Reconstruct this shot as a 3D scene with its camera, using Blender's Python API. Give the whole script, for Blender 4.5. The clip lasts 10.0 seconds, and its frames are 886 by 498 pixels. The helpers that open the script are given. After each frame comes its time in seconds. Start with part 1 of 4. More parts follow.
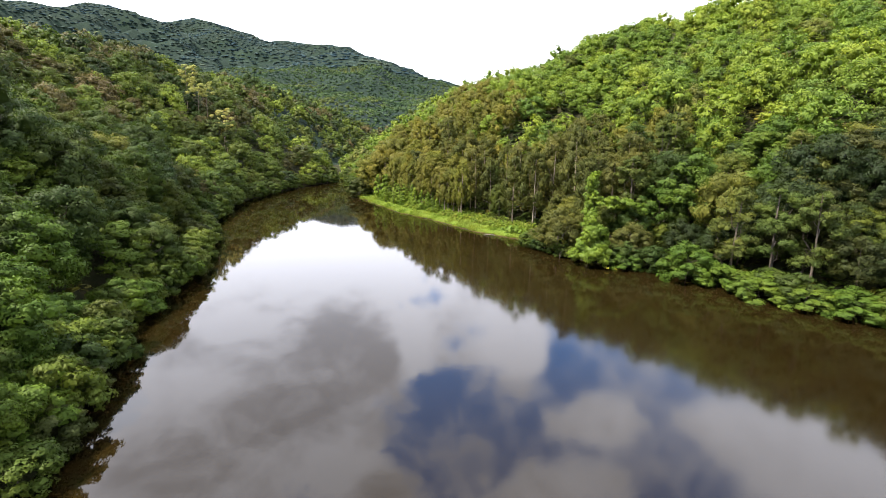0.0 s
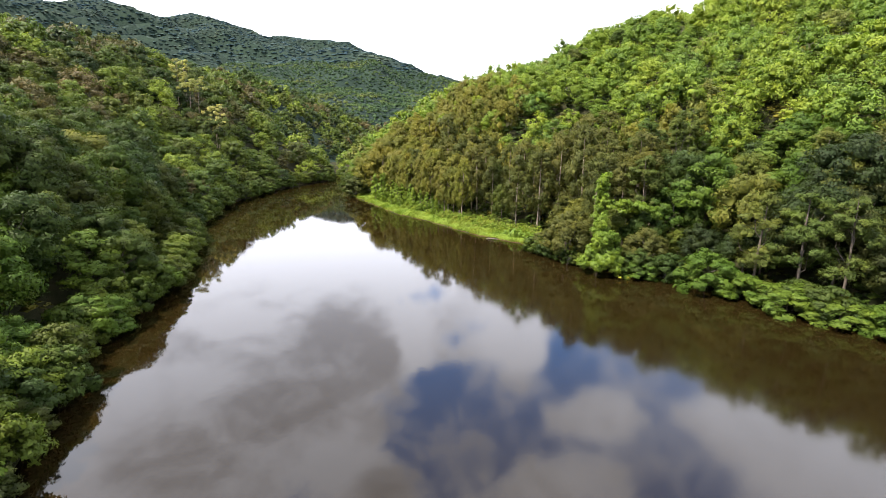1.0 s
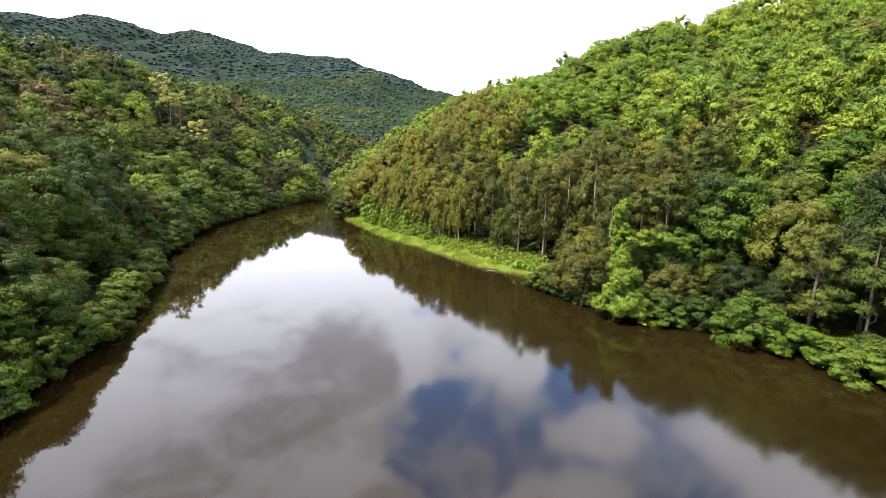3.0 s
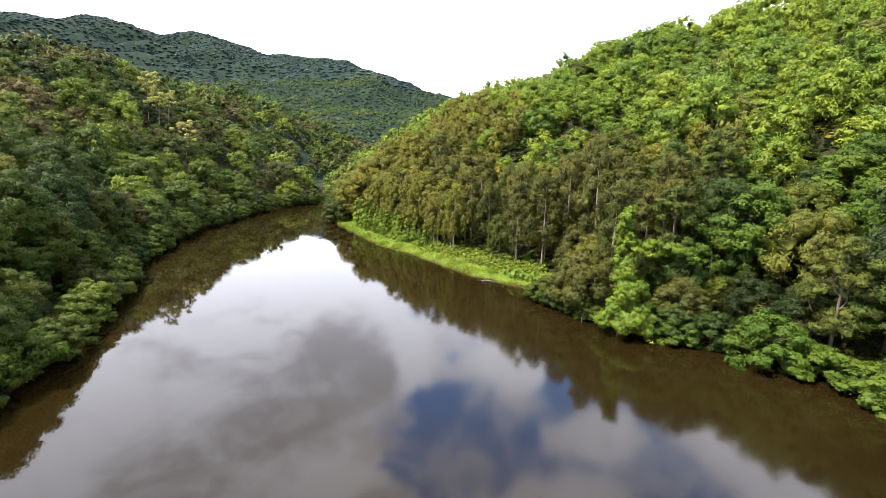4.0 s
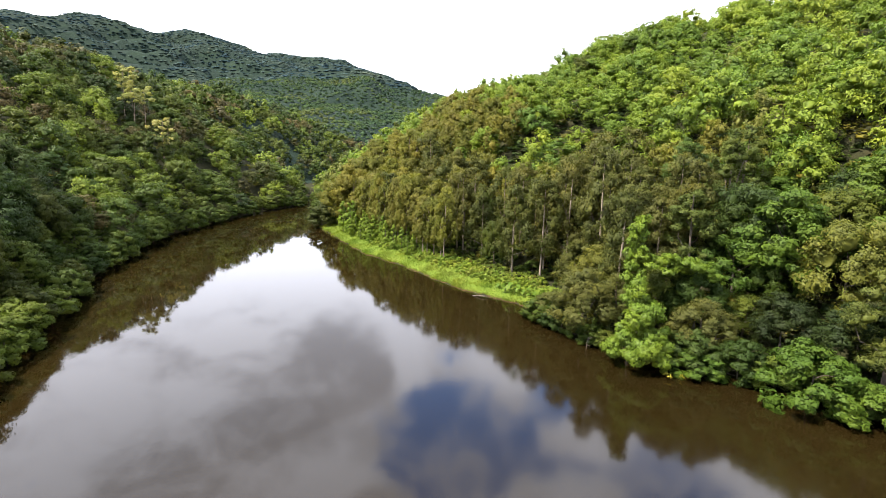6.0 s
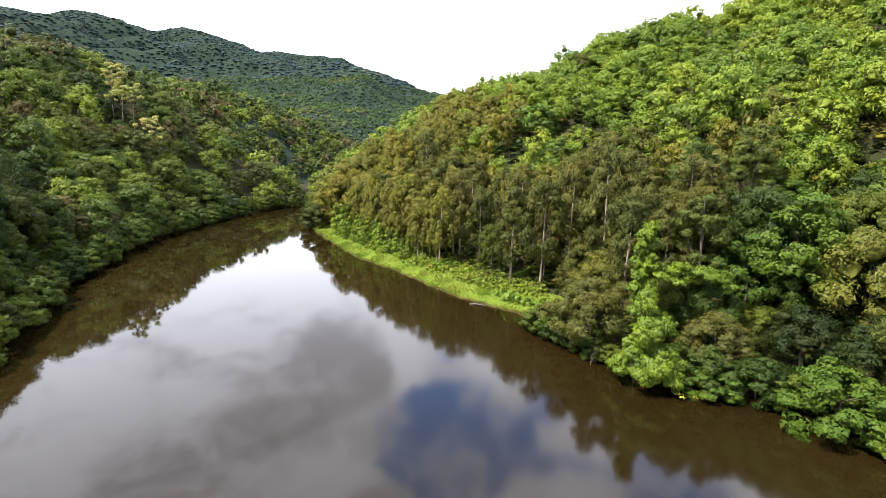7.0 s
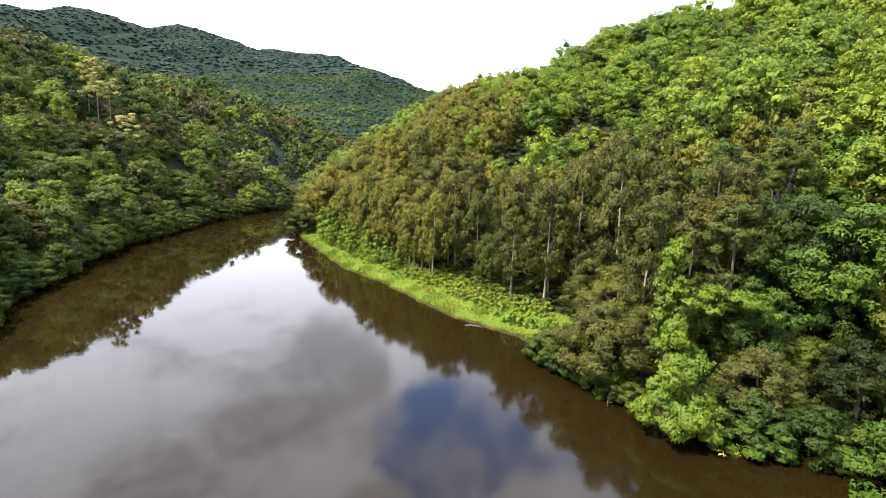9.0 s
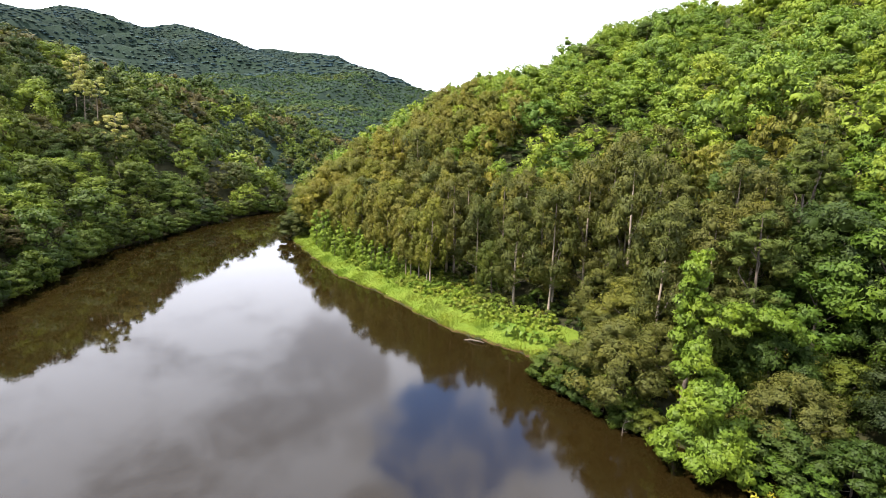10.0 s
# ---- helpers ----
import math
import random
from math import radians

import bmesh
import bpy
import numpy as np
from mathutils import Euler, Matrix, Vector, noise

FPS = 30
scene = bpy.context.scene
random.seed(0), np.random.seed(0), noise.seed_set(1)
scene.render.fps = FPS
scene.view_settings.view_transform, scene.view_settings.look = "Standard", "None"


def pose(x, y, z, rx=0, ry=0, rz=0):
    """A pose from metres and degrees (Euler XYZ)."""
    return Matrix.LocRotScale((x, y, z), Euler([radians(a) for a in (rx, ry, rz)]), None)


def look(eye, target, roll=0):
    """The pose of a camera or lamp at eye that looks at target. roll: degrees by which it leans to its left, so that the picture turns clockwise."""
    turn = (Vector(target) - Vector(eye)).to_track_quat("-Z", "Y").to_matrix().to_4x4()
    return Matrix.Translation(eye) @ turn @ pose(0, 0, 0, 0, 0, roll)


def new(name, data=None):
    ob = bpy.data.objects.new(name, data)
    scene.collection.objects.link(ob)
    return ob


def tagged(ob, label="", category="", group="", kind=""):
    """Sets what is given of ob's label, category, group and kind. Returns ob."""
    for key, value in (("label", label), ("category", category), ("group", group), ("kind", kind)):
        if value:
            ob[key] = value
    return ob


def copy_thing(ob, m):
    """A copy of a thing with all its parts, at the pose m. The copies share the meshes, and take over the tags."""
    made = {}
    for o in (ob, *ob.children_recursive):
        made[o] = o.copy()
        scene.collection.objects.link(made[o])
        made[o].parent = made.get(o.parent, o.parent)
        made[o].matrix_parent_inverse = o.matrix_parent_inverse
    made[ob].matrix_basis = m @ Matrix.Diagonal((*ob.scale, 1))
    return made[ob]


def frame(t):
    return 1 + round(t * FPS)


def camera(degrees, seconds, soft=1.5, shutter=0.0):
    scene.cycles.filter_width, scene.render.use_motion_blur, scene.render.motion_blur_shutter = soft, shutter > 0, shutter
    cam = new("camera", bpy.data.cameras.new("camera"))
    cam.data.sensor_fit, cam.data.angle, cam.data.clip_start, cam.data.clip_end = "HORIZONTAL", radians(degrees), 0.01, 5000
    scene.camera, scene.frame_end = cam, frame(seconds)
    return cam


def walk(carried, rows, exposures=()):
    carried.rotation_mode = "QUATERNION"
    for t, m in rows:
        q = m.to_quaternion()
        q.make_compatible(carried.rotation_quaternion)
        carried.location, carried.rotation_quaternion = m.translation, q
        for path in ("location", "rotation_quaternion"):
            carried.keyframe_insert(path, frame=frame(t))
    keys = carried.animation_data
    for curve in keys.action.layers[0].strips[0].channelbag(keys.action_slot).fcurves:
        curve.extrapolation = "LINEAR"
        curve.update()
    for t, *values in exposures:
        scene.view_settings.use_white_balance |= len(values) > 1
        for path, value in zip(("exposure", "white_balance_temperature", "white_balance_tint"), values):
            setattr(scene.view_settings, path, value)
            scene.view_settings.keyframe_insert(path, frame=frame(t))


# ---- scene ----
cam = camera(82.1, 10.0, soft=0.75)
PATH = [
    (0, (1.273, 0.489, 22.403), (1.238, 2.439, 21.957), 1.0),
    (0.5, (1.213, 3.691, 22.611), (1.178, 5.639, 22.16), 1.0),
    (1, (1.208, 6.944, 22.835), (1.173, 8.889, 22.374), 1.0),
    (1.5, (1.291, 10.347, 23.006), (1.255, 12.294, 22.547), 0.9),
    (2, (1.397, 13.849, 23.167), (1.361, 15.802, 22.736), 0.7),
    (2.5, (1.72, 17.129, 23.416), (1.683, 19.086, 23.002), 0.8),
    (4, (2.914, 25.379, 23.422), (2.884, 27.339, 23.026), 1.3),
    (4.5, (3.246, 27.825, 23.373), (3.22, 29.786, 22.979), 1.3),
    (5, (3.501, 30.221, 23.39), (3.481, 32.182, 22.995), 1.4),
    (5.5, (3.928, 32.535, 23.383), (3.908, 34.496, 22.988), 1.4),
    (7, (4.721, 39.237, 23.586), (4.708, 41.197, 23.186), 1.5),
    (7.5, (4.955, 41.449, 23.628), (4.943, 43.408, 23.227), 1.5),
    (8, (5.051, 43.673, 23.707), (5.043, 45.632, 23.305), 1.6),
    (8.5, (5.188, 45.922, 23.874), (5.183, 47.88, 23.469), 1.6),
    (9, (5.302, 48.258, 23.921), (5.299, 50.217, 23.516), 1.6),
    (9.5, (5.367, 50.677, 24.079), (5.366, 52.635, 23.674), 1.6),
    (10, (5.37, 52.969, 24.137), (5.372, 54.927, 23.732), 1.6),
]
EXPOSURE = 1.76
walk(cam, [(t, look(eye, target, roll)) for t, eye, target, roll in PATH], exposures=[(0.0, EXPOSURE, 6350.0, 16.0), (10.0, EXPOSURE, 6350.0, 16.0)])

# ---- light ----
SUN_AZIMUTH, SUN_ELEVATION = -106.0, 57.0   # degrees from ahead (+y), to the right; above the horizon
az, el = radians(SUN_AZIMUTH), radians(SUN_ELEVATION)
sun_way = Vector((math.sin(az) * math.cos(el), math.cos(az) * math.cos(el), math.sin(el)))
sun = new("sun", bpy.data.lights.new("sun", "SUN"))
sun.data.energy, sun.data.angle, sun.data.color = 5.0, radians(0.8), (1.0, 0.93, 0.80)
sun.matrix_world = look(sun_way * 300, (0, 0, 0))


class Nodes:
    """Short hand for building node trees."""

    def __init__(self, tree):
        self.tree = tree
        tree.nodes.clear()

    def add(self, kind):
        return self.tree.nodes.new(kind)

    def link(self, a, b):
        self.tree.links.new(a, b)

    def put(self, socket, v):
        if hasattr(v, "is_output"):
            self.link(v, socket)
        else:
            socket.default_value = v

    def math(self, op, a, b=0.0, c=0.0, clamp=False):
        n = self.tree.nodes.new("ShaderNodeMath")
        n.operation, n.use_clamp = op, clamp
        for s, v in zip(n.inputs, (a, b, c)):
            self.put(s, v)
        return n.outputs[0]

    def noise(self, vec, scale, detail=4.0, rough=0.55, dims="3D", distort=0.0):
        n = self.tree.nodes.new("ShaderNodeTexNoise")
        n.noise_dimensions = dims
        if vec is not None:
            self.link(vec, n.inputs["Vector"])
        n.inputs["Scale"].default_value, n.inputs["Detail"].default_value = scale, detail
        n.inputs["Roughness"].default_value, n.inputs["Distortion"].default_value = rough, distort
        return n.outputs["Fac"]

    def ramp(self, fac, stops):
        n = self.tree.nodes.new("ShaderNodeValToRGB")
        while len(n.color_ramp.elements) < len(stops):
            n.color_ramp.elements.new(0.5)
        for e, (p, c) in zip(n.color_ramp.elements, stops):
            e.position, e.color = p, (*c, 1.0) if len(c) == 3 else c
        self.link(fac, n.inputs[0])
        return n.outputs[0]

    def mix(self, fac, a, b, blend="MIX"):
        n = self.tree.nodes.new("ShaderNodeMix")
        n.data_type, n.blend_type = "RGBA", blend
        self.put(n.inputs[0], fac)
        self.put(n.inputs[6], a if hasattr(a, "is_output") else (*a, 1.0))
        self.put(n.inputs[7], b if hasattr(b, "is_output") else (*b, 1.0))
        return n.outputs[2]

    def smooth(self, v, lo, hi):
        n = self.tree.nodes.new("ShaderNodeMapRange")
        n.interpolation_type = "SMOOTHSTEP"
        self.put(n.inputs[0], v)
        n.inputs[1].default_value, n.inputs[2].default_value = lo, hi
        return n.outputs[0]


def make_world():
    """Blue sky with broken cloud: white towards the horizon, grey and thick higher up, with blue gaps."""
    w = bpy.data.worlds.new("sky")
    scene.world = w
    w.use_nodes = True
    n = Nodes(w.node_tree)
    out, bg = n.add("ShaderNodeOutputWorld"), n.add("ShaderNodeBackground")
    bg.inputs["Strength"].default_value = 0.081
    sky = n.add("ShaderNodeTexSky")
    sky.sky_type, sky.sun_disc = "NISHITA", False
    sky.sun_elevation, sky.sun_rotation = radians(SUN_ELEVATION), radians(SUN_AZIMUTH)
    sky.air_density, sky.dust_density = 1.0, 1.0
    co = n.add("ShaderNodeTexCoord").outputs["Generated"]
    sep = n.add("ShaderNodeSeparateXYZ")
    n.link(co, sep.inputs[0])
    x, y, z = sep.outputs
    # azimuth and elevation in degrees
    u = n.math("MULTIPLY", n.math("ARCTAN2", x, y), 57.2958)
    v = n.math("MULTIPLY", n.math("ARCSINE", z), 57.2958)
    plane = n.add("ShaderNodeCombineXYZ")
    zz = n.math("ADD", n.math("MAXIMUM", z, 0.0), 0.22)
    n.link(n.math("DIVIDE", x, zz), plane.inputs[0])
    n.link(n.math("DIVIDE", y, zz), plane.inputs[1])
    p = plane.outputs[0]
    big = n.noise(p, 1.3, 5.0, 0.55, distort=0.3)
    fine = n.noise(p, 4.5, 5.0, 0.6, distort=0.4)
    wisp = n.noise(p, 11.0, 4.0, 0.6, distort=0.6)
    fine = n.math("ADD", fine, n.math("MULTIPLY", n.math("SUBTRACT", wisp, 0.5), 0.6))
    ragged = n.math("ADD", n.math("MULTIPLY", n.math("SUBTRACT", big, 0.5), 2.2), n.math("MULTIPLY", n.math("SUBTRACT", fine, 0.5), 2.4))

    def blob(u0, v0, ru, rv):
        a = n.math("DIVIDE", n.math("SUBTRACT", u, u0), ru)
        b = n.math("DIVIDE", n.math("SUBTRACT", v, v0), rv)
        return n.math("POWER", 2.718, n.math("MULTIPLY", n.math("ADD", n.math("MULTIPLY", a, a), n.math("MULTIPLY", b, b)), -1.0))

    cover = n.math("ADD", ragged, 0.45)
    for u0, v0, ru, rv, k in GAPS:
        cover = n.math("ADD", cover, n.math("MULTIPLY", blob(u0, v0, ru, rv), k))
    low = n.smooth(v, 21.0, 12.0)
    cover = n.math("ADD", cover, n.math("MULTIPLY", low, 0.8))
    veil = n.math("MULTIPLY", n.smooth(fine, 0.36, 0.68), 0.66)
    mask = n.math("MAXIMUM", n.smooth(cover, -0.22, 0.58), veil)
    # thick cloud is grey from below, thin edges and the far deck are white
    thick = n.math("ADD", n.math("MULTIPLY", ragged, 0.6), 0.25)
    for u0, v0, ru, rv, k in THICK:
        thick = n.math("ADD", thick, n.math("MULTIPLY", blob(u0, v0, ru, rv), k))
    thick = n.math("SUBTRACT", thick, n.math("MULTIPLY", low, 0.35))
    shade = n.smooth(thick, 0.0, 0.9)
    cloud = n.mix(shade, (13.1, 13.8, 14.8), (6.5, 6.9, 7.6))
    col = n.mix(mask, n.mix(1.0, sky.outputs[0], (0.85, 1.7, 2.4), "MULTIPLY"), cloud)
    n.link(col, bg.inputs["Color"])
    n.link(bg.outputs[0], out.inputs[0])


# clouds by azimuth, elevation, widths in degrees and weight
GAPS = [(-5, 33, 5, 4.5, -1.1), (2, 29.5, 6, 3.2, -1.1), (5, 34.5, 8, 4, -0.9), (14, 27, 4, 2.2, -1.0), (17.5, 22.8, 4.5, 1.8, -1.1), (23, 25, 4, 2, -1.1), (27, 33, 5, 4, -1.0),
        (1.6, 22.4, 3, 1.5, -0.25), (8, 23, 2.8, 2.2, 1.8), (9.8, 24.6, 1.8, 1.2, 1.0), (6.8, 19, 5, 1.8, 1.0), (-4.5, 23.5, 1.6, 2.6, 1.3), (18, 29.5, 3.2, 2.4, 1.3), (30, 27, 3, 2.5, 0.7),
        (40, 28.5, 8, 4, 1.0), (-14, 24, 8, 8, 1.0), (-26, 27, 10, 9, 0.8), (-37, 24, 8, 9, 1.2), (-9, 36, 6, 3, 0.8), (12, 37, 6, 2, 0.6)]
THICK = [(-13, 22, 4.5, 2.8, 0.8), (-8, 25.5, 2.5, 2.5, 0.7), (-19, 29, 8, 4, 0.7), (-31, 22, 4, 2, 0.25), (-24, 20.5, 4, 1.5, -0.5), (-28.5, 26, 3, 2, -0.3), (-15, 35.5, 3, 2.5, -0.5),
         (-7, 38, 5, 2.5, 0.4), (-12, 12, 10, 4, -0.9), (8, 22.5, 4, 3, -0.9), (-4.5, 23, 1.8, 3.5, -0.9), (18, 29, 4, 3, 0.1), (40, 29, 8, 4, -0.1), (-33, 32, 6, 3, 0.4)]
make_world()


# ---- materials ----
def material(name):
    m = bpy.data.materials.new(name)
    m.use_nodes = True
    return m, Nodes(m.node_tree)


def leaf_material(name, colours, through_light=0.27, by_tree=False, rough=0.6, shine=0.12, vary=0.28):
    """Foliage: each tree has a hue of its own between the given colours, with paler and darker leaves in it."""
    m, n = material(name)
    out = n.add("ShaderNodeOutputMaterial")
    geo = n.add("ShaderNodeNewGeometry")
    if by_tree:
        a = n.add("ShaderNodeAttribute")
        a.attribute_name = "tree_hue"
        hue = a.outputs["Fac"]
    else:
        hue = n.add("ShaderNodeObjectInfo").outputs["Random"]
    stops = [((i + 0.5) / len(colours), c) for i, c in enumerate(colours)]
    col = n.ramp(hue, stops)
    pos = geo.outputs["Position"]
    patch = n.noise(pos, 0.35, 3.0)
    col = n.mix(n.smooth(patch, 0.35, 0.75), col, n.mix(1.0, col, (1.35, 1.2, 0.8), "MULTIPLY"))
    each = geo.outputs["Random Per Island"]
    value = n.math("ADD", n.math("MULTIPLY", each, vary), 1.0 - vary / 2)
    tint = n.add("ShaderNodeCombineXYZ")
    for s in tint.inputs:
        n.link(value, s)
    col = n.mix(1.0, col, tint.outputs[0], "MULTIPLY")
    b = n.add("ShaderNodeBsdfPrincipled")
    n.link(col, b.inputs["Base Color"])
    b.inputs["Roughness"].default_value = rough
    b.inputs["Specular IOR Level"].default_value = shine
    tr = n.add("ShaderNodeBsdfTranslucent")
    n.link(n.mix(1.0, col, (1.1, 1.25, 0.8), "MULTIPLY"), tr.inputs["Color"])
    mix = n.add("ShaderNodeMixShader")
    mix.inputs[0].default_value = through_light
    n.link(b.outputs[0], mix.inputs[1])
    n.link(tr.outputs[0], mix.inputs[2])
    n.link(mix.outputs[0], out.inputs[0])
    return m


def bark_material(name, dark, light):
    m, n = material(name)
    out, b = n.add("ShaderNodeOutputMaterial"), n.add("ShaderNodeBsdfPrincipled")
    co = n.add("ShaderNodeTexCoord").outputs["Object"]
    mp = n.add("ShaderNodeMapping")
    mp.inputs["Scale"].default_value = (1.0, 1.0, 0.25)
    n.link(co, mp.inputs[0])
    f = n.noise(mp.outputs[0], 6.0, 6.0, 0.65)
    n.link(n.ramp(f, [(0.3, dark), (0.7, light)]), b.inputs["Base Color"])
    b.inputs["Roughness"].default_value = 0.9
    bump = n.add("ShaderNodeBump")
    bump.inputs["Strength"].default_value, bump.inputs["Distance"].default_value = 0.6, 0.05
    n.link(f, bump.inputs["Height"])
    n.link(bump.outputs[0], b.inputs["Normal"])
    n.link(b.outputs[0], out.inputs[0])
    return m


def soil_material(name, stops, scale=0.6, fine=8.0, depth=0.15):
    m, n = material(name)
    out, b = n.add("ShaderNodeOutputMaterial"), n.add("ShaderNodeBsdfPrincipled")
    pos = n.add("ShaderNodeNewGeometry").outputs["Position"]
    f = n.noise(pos, scale, 6.0, 0.6)
    g = n.noise(pos, fine, 4.0, 0.6)
    fac = n.math("ADD", n.math("MULTIPLY", f, 0.65), n.math("MULTIPLY", g, 0.35))
    n.link(n.ramp(fac, stops), b.inputs["Base Color"])
    b.inputs["Roughness"].default_value = 0.95
    b.inputs["Specular IOR Level"].default_value = 0.1
    bump = n.add("ShaderNodeBump")
    bump.inputs["Strength"].default_value, bump.inputs["Distance"].default_value = 0.7, depth
    n.link(g, bump.inputs["Height"])
    n.link(bump.outputs[0], b.inputs["Normal"])
    n.link(b.outputs[0], out.inputs[0])
    return m


def water_material():
    """Turbid brown pond water with a faint ripple."""
    m, n = material("pond_water")
    out, b = n.add("ShaderNodeOutputMaterial"), n.add("ShaderNodeBsdfPrincipled")
    pos = n.add("ShaderNodeNewGeometry").outputs["Position"]
    silt = n.noise(pos, 0.03, 4.0, 0.5)
    n.link(n.ramp(silt, [(0.3, (0.0060, 0.0038, 0.0010)), (0.7, (0.0092, 0.0058, 0.0015))]), b.inputs["Base Color"])
    sep = n.add("ShaderNodeSeparateXYZ")
    n.link(pos, sep.inputs[0])
    ruffled = n.math("ADD", n.math("ADD", sep.outputs[0], n.math("MULTIPLY", sep.outputs[1], 0.22)), n.math("MULTIPLY", n.noise(pos, 0.05, 3.0), 18.0))
    n.link(n.math("MULTIPLY_ADD", n.smooth(ruffled, 4.0, 40.0), 0.05, 0.025), b.inputs["Roughness"])
    b.inputs["IOR"].default_value = 1.39
    ripple = n.math("ADD", n.noise(pos, 1.6, 3.0, 0.5), n.math("MULTIPLY", n.noise(pos, 0.25, 2.0, 0.5), 1.5))
    bump = n.add("ShaderNodeBump")
    bump.inputs["Strength"].default_value, bump.inputs["Distance"].default_value = 0.05, 0.03
    n.link(ripple, bump.inputs["Height"])
    n.link(bump.outputs[0], b.inputs["Normal"])
    n.link(b.outputs[0], out.inputs[0])
    return m


GREENS = [(0.019, 0.035, 0.005), (0.028, 0.048, 0.005), (0.039, 0.058, 0.007), (0.019, 0.035, 0.008), (0.055, 0.072, 0.009), (0.032, 0.041, 0.008)]
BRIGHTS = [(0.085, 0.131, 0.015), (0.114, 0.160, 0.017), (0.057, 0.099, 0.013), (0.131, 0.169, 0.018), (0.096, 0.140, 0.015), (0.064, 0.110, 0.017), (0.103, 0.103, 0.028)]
OLIVES = [(0.084, 0.084, 0.014), (0.107, 0.100, 0.015), (0.074, 0.081, 0.013), (0.092, 0.088, 0.018), (0.089, 0.096, 0.014)]
# mixed tree colours; the darkest greens also stand in for shade among the crowns
VALLEY = [(0.018, 0.033, 0.009), (0.040, 0.063, 0.010), (0.063, 0.080, 0.014), (0.021, 0.037, 0.013), (0.078, 0.063, 0.026), (0.028, 0.048, 0.010), (0.111, 0.148, 0.019), (0.029, 0.052, 0.012)]
# greens shifted to blue: the haze of distance is put into the colour
FAR_HAZE = [(0.024, 0.047, 0.062), (0.028, 0.053, 0.067), (0.035, 0.060, 0.065), (0.044, 0.069, 0.062), (0.056, 0.076, 0.056)]
# valley greens blended towards the far palette, so part of the haze is painted in
MIDDLE_HAZE = [(0.019, 0.038, 0.023), (0.026, 0.049, 0.025), (0.036, 0.062, 0.026), (0.050, 0.076, 0.026), (0.072, 0.089, 0.029)]

leaf_green = leaf_material("leaf_green", GREENS)
leaf_shore = leaf_material("leaf_shore", [(0.044, 0.067, 0.009), (0.061, 0.084, 0.010), (0.034, 0.054, 0.009)])
leaf_mid = leaf_material("leaf_mid", GREENS[:5] + OLIVES[2:3])
leaf_olive = leaf_material("leaf_olive", OLIVES, 0.3)
# dark olive of the round trees; also paints shade onto the grove's right side
leaf_olive_dark_shade = leaf_material("leaf_olive_dark_shade", [(0.055, 0.062, 0.014), (0.066, 0.066, 0.014), (0.047, 0.055, 0.012)], 0.3)
leaf_pine = leaf_material("leaf_pine", [(0.054, 0.072, 0.014), (0.040, 0.068, 0.013), (0.068, 0.079, 0.016)], 0.25)
leaf_vine = leaf_material("leaf_vine", [(0.059, 0.104, 0.012), (0.080, 0.124, 0.014)], 0.35, rough=0.45)
leaf_pale = leaf_material("leaf_pale", [(0.230, 0.235, 0.075), (0.280, 0.265, 0.100)], 0.35)
leaf_sapling = leaf_material("leaf_sapling", [(0.110, 0.165, 0.022), (0.140, 0.195, 0.026)], 0.4)
undergrowth = leaf_material("undergrowth", GREENS[:4] + OLIVES[:2], by_tree=True)
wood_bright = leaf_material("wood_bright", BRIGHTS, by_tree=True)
# darker greens that put the cloud shade of the right bank into the leaves
leaf_hill_shaded = leaf_material("leaf_hill_shaded", [(0.016, 0.027, 0.006), (0.023, 0.034, 0.006), (0.013, 0.023, 0.006), (0.032, 0.037, 0.009)])
leaf_fresh = leaf_material("leaf_fresh", [(0.037, 0.068, 0.007), (0.049, 0.083, 0.009), (0.062, 0.090, 0.010)])
# the hillside wood darkened in its colour, for the shade low on the hill
wood_hill_shaded = leaf_material("wood_hill_shaded", [(0.028, 0.048, 0.009), (0.041, 0.063, 0.011), (0.023, 0.041, 0.010), (0.057, 0.074, 0.015), (0.032, 0.054, 0.011)], by_tree=True)
wood_olive = leaf_material("wood_olive", OLIVES, 0.3, by_tree=True)
wood_valley = leaf_material("wood_valley", VALLEY, by_tree=True)
wood_middle_hazy = leaf_material("wood_middle_hazy", MIDDLE_HAZE, 0.15, by_tree=True, rough=0.8, shine=0.08, vary=0.25)
wood_far_hazy = leaf_material("wood_far_hazy", FAR_HAZE, 0.15, by_tree=True, rough=0.8, shine=0.08, vary=0.25)
bark = bark_material("bark", (0.035, 0.026, 0.018), (0.11, 0.085, 0.062))
bark_pale = bark_material("bark_pale", (0.11, 0.085, 0.06), (0.28, 0.22, 0.16))
soil = soil_material("forest_floor", [(0.3, (0.009, 0.011, 0.004)), (0.5, (0.018, 0.019, 0.007)), (0.75, (0.034, 0.027, 0.012))])
scrub = soil_material("hill_scrub", [(0.3, (0.005, 0.011, 0.007)), (0.5, (0.008, 0.016, 0.010)), (0.75, (0.013, 0.024, 0.011))], 0.02, 0.09, 5.0)
turf = soil_material("turf", [(0.3, (0.058, 0.094, 0.010)), (0.55, (0.088, 0.122, 0.013)), (0.8, (0.120, 0.108, 0.028))], 0.4, 5.0)
grass_leaf = leaf_material("grass_leaf", [(0.082, 0.132, 0.014), (0.120, 0.164, 0.018), (0.118, 0.140, 0.022)], 0.3, by_tree=True, vary=0.3)
leaf_blossom = leaf_material("leaf_blossom", [(0.20, 0.20, 0.025), (0.26, 0.24, 0.03)], 0.35)
mud = soil_material("wet_mud", [(0.3, (0.025, 0.015, 0.007)), (0.55, (0.048, 0.028, 0.012)), (0.8, (0.065, 0.045, 0.015))], 0.5, 5.0)
water_mat = water_material()

